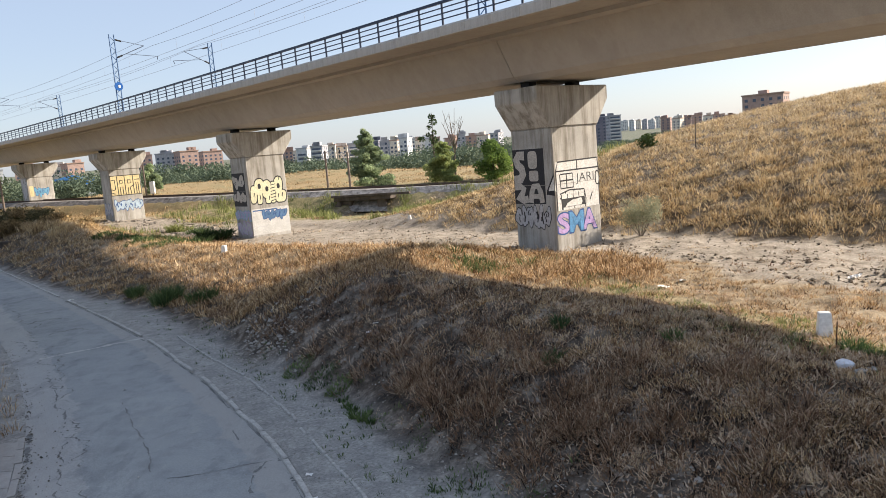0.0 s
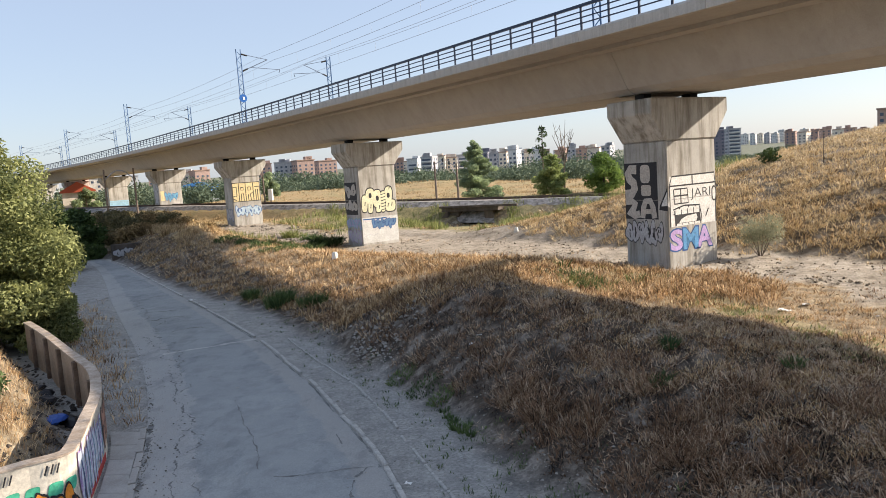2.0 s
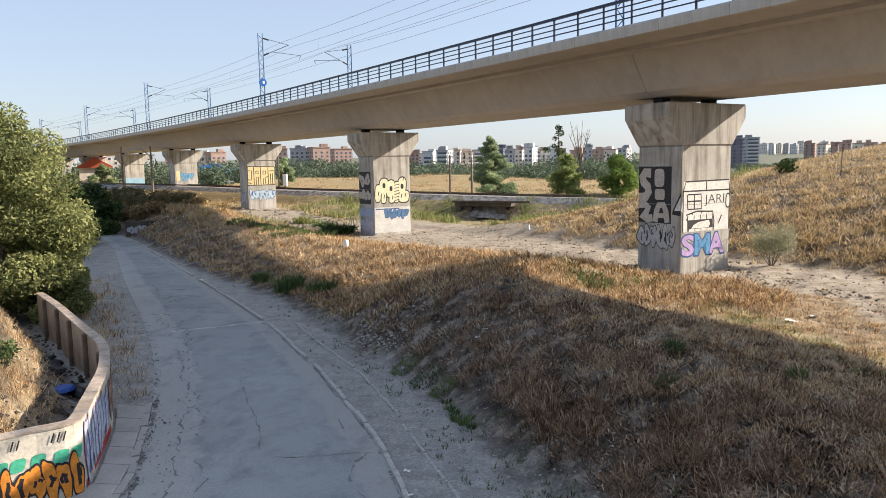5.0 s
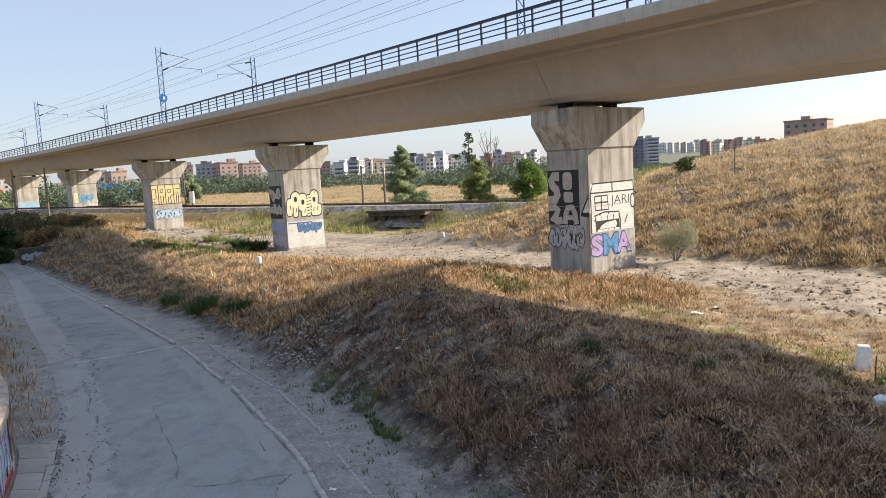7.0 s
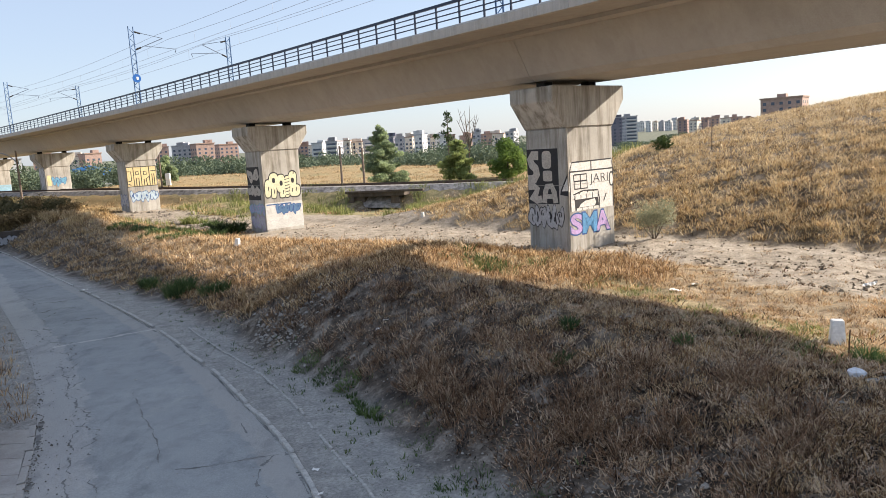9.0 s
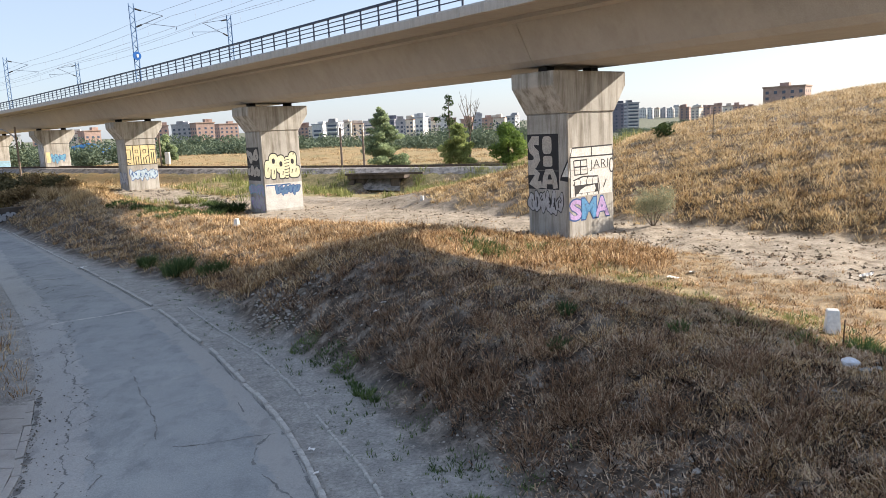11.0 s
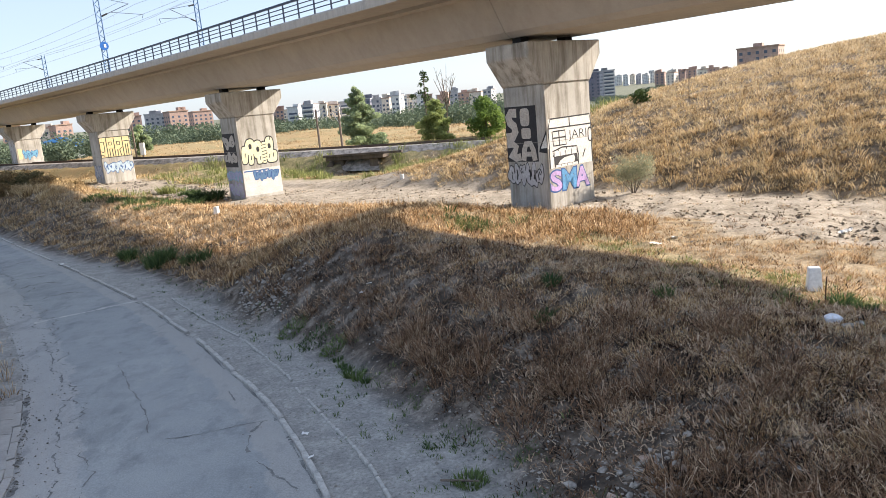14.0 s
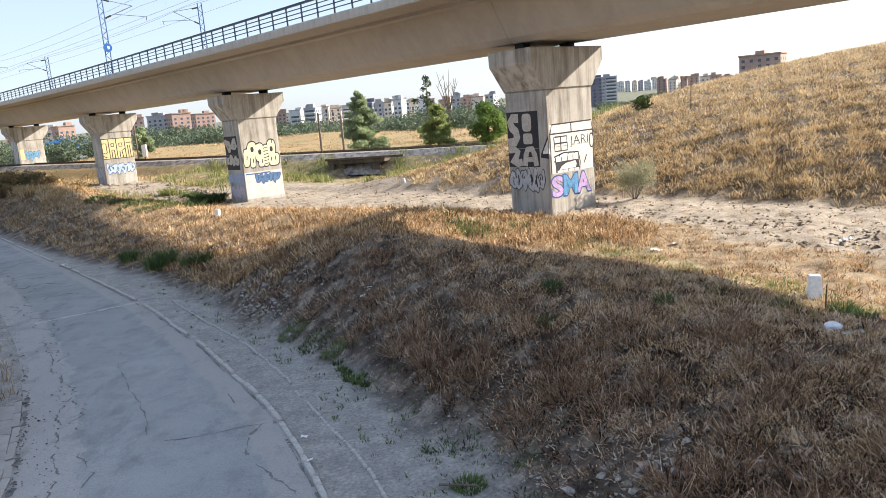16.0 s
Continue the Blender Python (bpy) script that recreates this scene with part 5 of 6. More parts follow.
def patch(parent, surf, outline, lift, material, name="paint_patch"):
    """A flat painted shape, star-shaped about its middle, on a surface."""
    bm = bmesh.new()
    c = (sum(p[0] for p in outline) / len(outline), sum(p[1] for p in outline) / len(outline))
    m = bm.verts.new(surf(*c, lift))
    ring = [bm.verts.new(surf(u, w, lift)) for u, w in outline]
    for a, b in zip(ring, ring[1:] + ring[:1]):
        bm.faces.new((m, a, b))
    return part(name, bm, material, parent)


def rect(u0, u1, w0, w1, skew=0.0, rnd=0.0):
    if rnd <= 0:
        return [(u0 - skew, w0), (u1 - skew, w0), (u1 + skew, w1), (u0 + skew, w1)]
    cu, cw, hu, hw = (u0 + u1) / 2, (w0 + w1) / 2, (u1 - u0) / 2, (w1 - w0) / 2
    out = []
    for k in range(20):
        a = k * math.tau / 20
        e = 2 / (2 + 6 * (1 - rnd))
        ca, sa = math.cos(a), math.sin(a)
        uu, ww = math.copysign(abs(ca) ** e, ca), math.copysign(abs(sa) ** e, sa)
        out.append((cu + hu * uu + skew * ww, cw + hw * ww))
    return out


def outlined(parent, surf, shape, lift, fill, line, grow=0.05):
    cu, cw = sum(p[0] for p in shape) / len(shape), sum(p[1] for p in shape) / len(shape)
    big = []
    for u, w in shape:
        d = math.hypot(u - cu, w - cw) or 1
        big.append((u + (u - cu) / d * grow, w + (w - cw) / d * grow))
    patch(parent, surf, big, lift, line, "paint_outline")
    patch(parent, surf, shape, lift + 0.004, fill, "paint_fill")


def stroke(parent, surf, pts, width, lift, material):
    bm = bmesh.new()
    rows = []
    for i, (u, w) in enumerate(pts):
        (u0, w0), (u1, w1) = pts[max(i - 1, 0)], pts[min(i + 1, len(pts) - 1)]
        d = math.hypot(u1 - u0, w1 - w0) or 1
        nu, nw = -(w1 - w0) / d * width / 2, (u1 - u0) / d * width / 2
        rows.append((bm.verts.new(surf(u + nu, w + nw, lift)), bm.verts.new(surf(u - nu, w - nw, lift))))
    for (a, b), (c, d) in zip(rows, rows[1:]):
        bm.faces.new((a, b, d, c))
    return part("paint_stroke", bm, material, parent)


def lettering(parent, surf, text, u0, u1, w0, w1, lift, material, fat=0.0):
    cu = bpy.data.curves.new("lettering", "FONT")
    cu.body, cu.size, cu.offset, cu.resolution_u = text, 1.0, fat, 3
    ob = new("lettering", cu)
    bpy.context.view_layer.update()
    me = bpy.data.meshes.new_from_object(ob.evaluated_get(bpy.context.evaluated_depsgraph_get()))
    bpy.data.objects.remove(ob)
    xs, ys = [v.co.x for v in me.vertices], [v.co.y for v in me.vertices]
    for v in me.vertices:
        u = u0 + (v.co.x - min(xs)) / (max(xs) - min(xs)) * (u1 - u0)
        w = w0 + (v.co.y - min(ys)) / (max(ys) - min(ys)) * (w1 - w0)
        v.co = surf(u, w, lift)
    me.materials.clear()
    me.materials.append(material)
    return piece("lettering", me, parent)


def bubbles(parent, surf, u0, u1, w0, w1, count, fill, line, seed, lift=0.004, grow=0.05):
    """A row of swollen bars in place of a tag that cannot be read."""
    r = random.Random(seed)
    step = (u1 - u0) / count
    for k in range(count):
        c = u0 + (k + 0.5) * step
        h = (w1 - w0) * r.uniform(0.78, 1.0) / 2
        m = (w0 + w1) / 2 + r.uniform(-0.1, 0.1) * h
        p, q, o = r.uniform(0, 6.3), r.uniform(0, 6.3), r.uniform(0, 6.3)
        ring = []
        for i in range(30):
            t = i * math.tau / 30
            f = 0.9 + 0.16 * math.sin(2 * t + p) + 0.14 * math.sin(3 * t + q) + 0.07 * math.sin(5 * t + o)
            ring.append((c + step * 0.60 * f * math.cos(t) + 0.15 * step * math.sin(t) * math.sin(p), m + h * f * math.sin(t)))
        outlined(parent, surf, ring, lift + 0.0003 * k, fill, line, grow)
        for i in range(2):
            v0, v1 = r.uniform(-0.55, 0.1), r.uniform(0.0, 0.6)
            x0, bend = r.uniform(-0.25, 0.25) * step, r.uniform(-0.2, 0.2) * step
            stroke(parent, surf, [(c + x0, m + h * v0), (c + x0 + bend, m + h * (v0 + v1) / 2), (c + x0 * 0.5, m + h * v1)], grow * r.uniform(0.9, 1.6), lift + 0.0075, line)


b1 = PIERS[0].matrix_basis.translation.z
p = PIERS[0]
# end face: black panel with pale block letters, silver tag below
patch(p, end_face, rect(-1.22, 0.72, 3.55 - b1, 6.1 - b1), 0.003, P_BLACK)
for width, pts in ((0.42, ((-0.48, 5.80), (-0.85, 5.82), (-1.0, 5.62), (-0.92, 5.38), (-0.68, 5.2), (-0.62, 4.95), (-0.78, 4.72), (-1.2, 4.68))),
                   (0.34, ((-1.2, 4.36), (-0.85, 4.38), (-0.62, 4.25), (-0.74, 4.0), (-1.0, 3.8), (-0.7, 3.72), (-0.36, 3.78))),
                   (0.30, ((-0.2, 3.6), (-0.12, 4.1), (0.0, 4.36), (0.28, 4.38), (0.42, 4.1), (0.5, 3.6))),
                   (0.22, ((-0.05, 3.9), (0.4, 3.9)))):
    stroke(p, end_face, [(u, w - b1) for u, w in pts], width, 0.007, P_PALE)
patch(p, end_face, rect(-0.27, 0.31, 5.18 - b1, 6.0 - b1, 0, 0.7), 0.007, P_PALE)
patch(p, end_face, rect(-0.24, 0.34, 4.6 - b1, 5.1 - b1, 0, 0.5), 0.007, P_PALE)
bubbles(p, end_face, -1.22, 0.95, 2.35 - b1, 3.5 - b1, 6, P_SILVER, P_BLACK, 3, 0.009)
# wide face: white block with black line work, coloured letters below
patch(p, front, rect(-1.5, 1.56, 3.2 - b1, 5.42 - b1), 0.003, P_WHITE)
for pts in (((-1.5, 3.2), (-1.5, 5.0), (-1.35, 5.42), (1.5, 5.45), (1.58, 5.0), (1.56, 3.2)), ((-1.5, 5.0), (1.56, 5.0)), ((0.0, 5.0), (0.0, 5.42)),
            ((-1.2, 4.85), (-0.35, 4.85), (-0.3, 4.2), (-1.2, 4.2), (-1.25, 4.85)), ((-0.78, 4.85), (-0.78, 4.2)), ((-1.2, 4.55), (-0.3, 4.55)),
            ((-1.3, 3.95), (-0.6, 4.1), (0.45, 4.05), (0.55, 3.6), (0.5, 3.2)), ((-1.3, 3.75), (0.5, 3.8)), ((-0.9, 4.05), (-0.9, 3.78)), ((-0.3, 4.08), (-0.3, 3.78)), ((0.15, 4.08), (0.15, 3.8)),
            ((-1.15, 3.25), (-0.8, 3.6), (-0.2, 3.68), (-0.1, 3.5), (-0.5, 3.25)), ((-1.15, 3.4), (0.5, 3.32)), ((0.85, 3.5), (1.05, 3.85)), ((1.3, 4.3), (1.55, 4.35), (1.6, 4.75), (1.35, 4.7))):
    stroke(p, front, [(u, w - b1) for u, w in pts], 0.065, 0.0075, P_BLACK)
patch(p, front, [(-1.62, 4.15 - b1), (-1.5, 4.05 - b1), (-1.2, 4.1 - b1), (-1.25, 4.2 - b1), (-1.5, 4.75 - b1)], 0.006, P_WHITE)
lettering(p, front, "JARI", -0.12, 1.2, 4.3 - b1, 4.82 - b1, 0.0076, P_BLACK, -0.012)
# open mouth with its teeth and tongue
patch(p, front, [(-1.2, 3.22 - b1), (-1.24, 3.9 - b1), (0.45, 3.98 - b1), (0.48, 3.22 - b1)], 0.0082, P_BLACK)
for k in range(4):
    patch(p, front, rect(-1.17 + 0.41 * k, -0.81 + 0.41 * k, 3.72 - b1, 3.95 + 0.02 * k - b1), 0.0090, P_WHITE)
    patch(p, front, rect(-1.1 + 0.4 * k, -0.74 + 0.4 * k, 3.22 - b1, 3.32 - b1), 0.0090, P_WHITE)
patch(p, front, [(-0.95, 3.34 - b1), (-0.8, 3.5 - b1), (-0.45, 3.62 - b1), (0.2, 3.67 - b1), (0.28, 3.5 - b1), (0.2, 3.34 - b1)], 0.0090, P_WHITE)
for ch, u0, u1, mat in (("S", -1.55, -0.75, P_LILAC), ("M", -0.72, 0.3, P_BLUE), ("A", 0.2, 1.25, P_LILAC)):
    lettering(p, front, ch, u0 - 0.07, u1 + 0.07, 2.06 - b1, 3.14 - b1, 0.008, P_NAVY, 0.06)
    lettering(p, front, ch, u0, u1, 2.13 - b1, 3.07 - b1, 0.012, mat, 0.035)
# nose of the drawn face, carried round the corner
patch(p, end_face, [(1.255, 4.95 - b1), (0.82, 4.18 - b1), (0.78, 3.98 - b1), (1.255, 3.92 - b1)], 0.004, P_BLACK)
patch(p, end_face, [(1.255, 4.78 - b1), (0.92, 4.2 - b1), (0.92, 4.14 - b1), (1.255, 4.16 - b1)], 0.008, P_WHITE)
patch(p, front, rect(1.3, 1.62, 4.15 - b1, 4.85 - b1, 0, 0.9), 0.0084, P_BLACK)
patch(p, front, rect(1.36, 1.57, 4.22 - b1, 4.78 - b1, 0, 0.9), 0.0092, P_WHITE)
# second pier
p, b2 = PIERS[1], PIERS[1].matrix_basis.translation.z
for c0, c1, w0, w1, rnd in ((-1.5, -1.0, 2.7, 4.0, 0.8), (-1.12, -0.35, 3.3, 4.5, 0.9), (-0.95, -0.55, 2.6, 3.5, 0.7), (-0.5, 0.25, 3.0, 4.35, 0.9), (-0.25, 0.2, 2.6, 3.25, 0.7), (0.2, 0.6, 2.6, 4.2, 0.6), (0.55, 1.25, 3.3, 4.55, 0.9), (0.6, 1.5, 2.6, 3.5, 0.8)):
    outlined(p, front, rect(c0, c1, w0, w1, 0.04, rnd), 0.004 + 0.0006 * (c0 + 1.5), P_LIME, P_BLACK, 0.09)
for u, w in ((-0.72, 3.95), (-0.1, 3.7), (0.9, 3.85)):
    patch(p, front, rect(u - 0.13, u + 0.13, w - 0.2, w + 0.2, 0, 0.9), 0.0125, P_BLACK)
for k in range(6):
    stroke(p, front, [(0.2, 2.75 + 0.24 * k), (0.62, 2.82 + 0.24 * k)], 0.06, 0.0125, P_BLACK)
for u, w in ((-1.25, 3.2), (-0.75, 2.95), (0.0, 2.85), (0.8, 2.95), (1.15, 3.0), (1.0, 4.3)):
    stroke(p, front, [(u, w), (u + 0.06, w + 0.3)], 0.07, 0.0125, P_BLACK)
patch(p, front, rect(-1.6, 1.6, 0.25, 2.25), 0.003, paint("whitewash", (0.62, 0.62, 0.60)))
stroke(p, front, [(-1.5, 2.12), (-0.3, 2.1), (0.6, 2.12)], 0.09, 0.006, P_NAVY)
bubbles(p, front, -0.7, 1.35, 1.35, 2.1, 6, paint("tag_blue_spray", (0.10, 0.20, 0.36)), P_NAVY, 6, 0.008, 0.06)
stroke(p, front, [(-1.45, 0.75), (-1.0, 0.95), (-0.6, 0.8), (-0.3, 0.95)], 0.05, 0.006, P_SILVER)
patch(p, end_face, rect(-1.24, 0.8, 2.5, 5.05), 0.003, P_BLACK)
bubbles(p, end_face, -1.15, 0.7, 3.85, 4.95, 2, P_PALE, P_BLACK, 7, 0.006)
bubbles(p, end_face, -1.15, 0.7, 2.65, 3.75, 2, P_PALE, P_BLACK, 8, 0.006)
bubbles(p, end_face, -1.2, 1.2, 1.4, 2.3, 5, paint("violet_spray", (0.42, 0.42, 0.62)), P_TEAL, 9, 0.006)
bubbles(p, end_face, -1.1, 1.1, 0.3, 1.3, 3, P_SILVER, P_LILAC, 14, 0.006)
# third pier: yellow panel whose block letters are drawn in black line
p = PIERS[2]
patch(p, front, rect(-1.6, 1.6, 2.6, 4.75), 0.003, P_BLACK)
patch(p, front, rect(-1.53, 1.53, 2.68, 4.67), 0.006, P_YELLOW)
for pts in (((-0.86, 2.7), (-0.86, 4.65)), ((-0.08, 2.7), (-0.08, 4.65)), ((0.80, 2.7), (0.80, 4.65)),
            ((-1.5, 4.25), (-1.12, 4.25), (-1.12, 3.3), (-1.3, 3.2), (-1.5, 3.3)), ((-1.5, 2.95), (-1.2, 2.8)),
            ((-0.62, 4.2), (-0.34, 4.2), (-0.34, 3.9), (-0.62, 3.9), (-0.62, 4.2)), ((-0.62, 2.7), (-0.62, 3.5), (-0.34, 3.5), (-0.34, 2.7)),
            ((0.2, 4.2), (0.5, 4.2), (0.5, 3.85), (0.2, 3.85), (0.2, 4.2)), ((0.2, 2.7), (0.2, 3.4)), ((0.5, 2.7), (0.42, 3.4), (0.75, 3.6)),
            ((0.95, 4.2), (1.5, 4.2)), ((1.08, 2.7), (1.08, 3.9)), ((1.3, 2.7), (1.3, 3.9))):
    stroke(p, front, pts, 0.085, 0.010, P_BLACK)
bubbles(p, front, -1.4, 1.45, 1.0, 2.2, 6, paint("pale_sky_spray", (0.46, 0.58, 0.68)), P_NAVY, 10, 0.006, 0.07)
bubbles(p, end_face, -1.2, 1.0, 0.4, 1.9, 3, P_SILVER, P_NAVY, 11, 0.006)
p = PIERS[3]
bubbles(p, front, -0.8, 1.0, 1.1, 2.3, 4, P_SKY, P_NAVY, 12, 0.006)
patch(p, front, rect(-1.4, -0.9, 1.1, 2.5), 0.004, P_YELLOW)
bubbles(p, end_face, -1.1, 1.1, 0.6, 4.2, 2, P_SILVER, P_BLACK, 13, 0.006)
p = PIERS[4]
patch(p, front, rect(-1.6, 1.6, 0.4, 2.2), 0.004, paint("pale_blue_spray", (0.30, 0.50, 0.64)))


def casting_joints():
    """Grooves that the formwork left on the shafts, as thin dark lines of dirt a few millimetres proud."""
    m = grained("joint_dirt", (0.25, 0.235, 0.21), (0.36, 0.34, 0.31), 2, 10, 0.95)
    for i in range(0, 5):
        t = PIERS[i]
        b = t.matrix_basis.translation.z
        for w in (4.4 - b, 6.98 - b):
            part("casting_joint", boxed(-1.646, 1.646, -1.266, 1.266, w, w + 0.022), m, t)
        for u in ((-0.55, 0.55) if i else (-0.2, 0.9)):
            patch(t, front, rect(u, u + 0.02, 5.6 - b, 6.95 - b), 0.0015, m, "casting_joint")


casting_joints()

# painted tags along the roadside wall
WALL_PTS = [q for q in resample(WALLX[1:16], 0.1)]
WALL_D = np.concatenate([[0], np.cumsum([(b - a).length for a, b in zip(WALL_PTS, WALL_PTS[1:])])])
KINK = float(np.interp(12.88, [q.y for q in WALL_PTS], WALL_D))


def on_wall(u, w, lift):
    """u metres along the wall from its bend, away from the camera."""
    t = KINK + u
    x, y = np.interp(t, WALL_D, [q.x for q in WALL_PTS]), np.interp(t, WALL_D, [q.y for q in WALL_PTS])
    x2, y2 = np.interp(t + 0.1, WALL_D, [q.x for q in WALL_PTS]), np.interp(t + 0.1, WALL_D, [q.y for q in WALL_PTS])
    d = Vector((x2 - x, y2 - y, 0)).normalized()
    nrm = Vector((d.y, -d.x, 0))
    return Vector((x, y, w)) + nrm * lift


bubbles(wall, on_wall, -1.5, -0.05, 0.05, 0.92, 6, P_ORANGE, P_BLACK, 21, 0.02, 0.05)
bubbles(wall, on_wall, -1.95, -1.62, 0.1, 0.7, 2, P_GREEN, P_WHITE, 22, 0.014, 0.04)
for k, u in enumerate((-1.5, -1.2, -0.85, -0.45, -0.15)):
    patch(wall, on_wall, rect(u - 0.12, u + 0.14, 0.8, 1.06, 0.03, 0.7), 0.012, P_GREEN)
patch(wall, on_wall, rect(0.1, 3.6, 0.03, 0.22, 0.0), 0.012, P_RED)
bubbles(wall, on_wall, 0.15, 3.3, 0.15, 1.42, 9, paint("ice_spray", (0.70, 0.74, 0.84)), P_LILAC, 23, 0.02, 0.04)
bubbles(wall, on_wall, 3.5, 6.0, 0.3, 1.3, 6, paint("rust_spray", (0.46, 0.25, 0.18)), P_BLACK, 25, 0.02, 0.05)
for k in range(8):
    u = 0.3 + 0.4 * k
    stroke(wall, on_wall, [(u, 0.3), (u + 0.15, 0.8), (u + 0.05, 1.2)], 0.06, 0.034, P_SKY if k % 3 else P_NAVY)
for u in (-1.3, -1.2, -0.6, -0.5, -0.4):
    stroke(wall, on_wall, [(u, 1.24), (u + 0.06, 1.42)], 0.03, 0.03, P_BLACK)
bubbles(wall, on_wall, -3.2, -2.1, 0.1, 0.6, 4, paint("pink_spray", (0.75, 0.35, 0.45)), P_GREEN, 24, 0.014, 0.05)


# ---- small bridge under the railway ----
br = thing("culvert_bridge", "small concrete railway bridge over a stream bed", "bridge", Matrix.Translation((-8.0, 79.0, 0)) @ Matrix.Rotation(radians(-20), 4, "Z"), kind="structure")
M_OLD = concrete("old_concrete", (0.07, 0.058, 0.05), (0.17, 0.14, 0.115), 0.9)
part("abutment", boxed(-2.6, -1.5, -0.6, 7.5, -0.6, 1.72, bevel=0.04), M_OLD, br)
part("abutment", boxed(1.5, 2.5, -0.6, 7.5, -0.6, 1.72, bevel=0.04), M_OLD, br, "rust-stained abutment")
part("deck_slab", boxed(-3.4, 3.2, -0.9, 7.7, 1.73, 2.12, bevel=0.03), M_OLD, br)
part("edge_beam", boxed(-3.6, 5.4, -1.1, -0.6, 2.13, 2.36, bevel=0.03), M_OLD, br)
bm = bmesh.new()
prism(bm, [(-4.6, -0.4), (-2.6, -0.4), (-2.6, 1.7), (-2.9, 1.7)], -1.0, -0.4)
part("wing_wall", bm, M_OLD, br)
part("back_wall", boxed(-1.5, 1.5, 7.1, 7.5, -0.6, 1.72), M_OLD, br)
for k in range(9):
    part("fallen_beam", boxed(5.4 + k * 1.6, 6.9 + k * 1.6, -2.4 - 0.1 * k, -2.15 - 0.1 * k, 0.55, 0.95, bevel=0.02), M_OLD, br)


# ---- poles of the old line ----
M_WOOD = grained("weathered_pole", (0.14, 0.11, 0.09), (0.26, 0.21, 0.17), 3, 20, 0.9)


def pole(x, y, top, arm=0):
    z = gz(x, y)
    t = thing("catenary_pole", "slim dark catenary pole beside the old railway", "pole", Matrix.Translation((x, y, z)), "old line poles")
    part("shaft", rod(bmesh.new(), (0, 0, -0.3), (0, 0, top - z), 0.15, 0.11, 8), M_WOOD, t)
    if arm:
        part("bracket", rod(rod(bmesh.new(), (0, 0, top - z - 0.3), (arm, 0.3, top - z + 0.1), 0.06, 0.04), (0, 0, top - z - 1.5), (arm, 0.3, top - z), 0.05, 0.04), M_WIRE, t)
        part("insulator", rod(bmesh.new(), (arm, 0.3, top - z - 0.1), (arm, 0.3, top - z + 0.35), 0.09, 0.09, 8), M_BLACK, t)
    return t


pole(-13.4, 89.0, 7.3, 1.0)
pole(-10.8, 89.4, 6.9, -0.9)
pole(-46.5, 118.0, 9.0, -1.2)
pole(-60.2, 95.2, 9.4)
pole(-57.0, 97.2, 9.4)
bm = bmesh.new()
arc = [Vector((-60.2 + 3.2 * t, 95.2 + 2.0 * t, 7.9 + 1.3 * math.sin(math.pi * t))) for t in np.linspace(0, 1, 9)]
for a, b in zip(arc, arc[1:]):
    rod(bm, a, b, 0.07, seg=5)
tagged(part("portal_beam", bm, M_WIRE), "arched steel beam between two catenary poles", "beam")
box_t = thing("signal_cabinet", "small white cabinet on a post beside the railway", "cabinet", Matrix.Translation((-45.6, 118.5, gz(-45.6, 118.5))))
part("body", boxed(-0.35, 0.35, -0.25, 0.25, 0.5, 2.4, bevel=0.03), M_WHITE, box_t)
part("post", boxed(-0.1, 0.1, -0.1, 0.1, -0.2, 0.5), M_WOOD, box_t)

# wall with a tag at the bend of the road
uw = thing("retaining_wall", "dark retaining wall with white tags at the road bend", "wall", Matrix.Translation((-38.4, 64.6, 0)) @ Matrix.Rotation(radians(28), 4, "Z"), kind="structure")
part("face", boxed(-2.2, 2.4, 0, 0.5, -0.3, 1.5, bevel=0.03), M_OLD, uw)


def on_uw(u, w, lift):
    return Vector((u, -lift, w))


bubbles(uw, on_uw, -2.0, 2.1, 0.25, 1.2, 7, P_SILVER, P_BLACK, 31, 0.01)


# ---- markers, stones and litter ----
def marker(x, y, h, w, label="white tapered concrete boundary marker in dry grass"):
    t = thing("boundary_marker", label, "marker post", Matrix.Translation((x, y, gz(x, y))) @ Matrix.Rotation(0.5, 4, "Z"))
    bm = bmesh.new()
    r = bmesh.ops.create_cone(bm, cap_ends=True, segments=4, radius1=w * 0.72, radius2=w * 0.52, depth=h + 0.1)
    bmesh.ops.translate(bm, verts=r["verts"], vec=(0, 0, h / 2 - 0.05))
    bmesh.ops.bevel(bm, geom=bm.edges[:], offset=0.012, segments=2, affect="EDGES")
    part("body", bm, M_WHITE, t)


marker(8.37, 16.35, 0.58, 0.33)
marker(-13.3, 44.4, 0.42, 0.3)
marker(-2.46, 53.9, 0.36, 0.26)


def rock(name, label, x, y, size, seed, material=M_STONE, flat=0.6, category="stone"):
    bm = bmesh.new()
    bmesh.ops.create_icosphere(bm, subdivisions=1 if size < 0.13 else 2, radius=size)
    r = random.Random(seed)
    o = Vector((r.uniform(0, 50), r.uniform(0, 50), r.uniform(0, 50)))
    sx, sy = r.uniform(0.75, 1.3), r.uniform(0.7, 1.1)
    for v in bm.verts:
        k = 1 + 0.6 * noise.noise(v.co / size * 0.9 + o) + 0.15 * noise.noise(v.co / size * 2.5 + o)
        v.co = Vector((v.co.x * k * sx, v.co.y * k * sy, v.co.z * k * flat))
    me = shared(name, bm, material)
    ob = new(name, me)
    ob.matrix_basis = Matrix.Translation((x, y, gz(x, y) + size * flat * 0.4)) @ Matrix.Rotation(r.uniform(0, 6), 4, "Z")
    return tagged(ob, label, category, "loose stones" if category == "stone" else "")


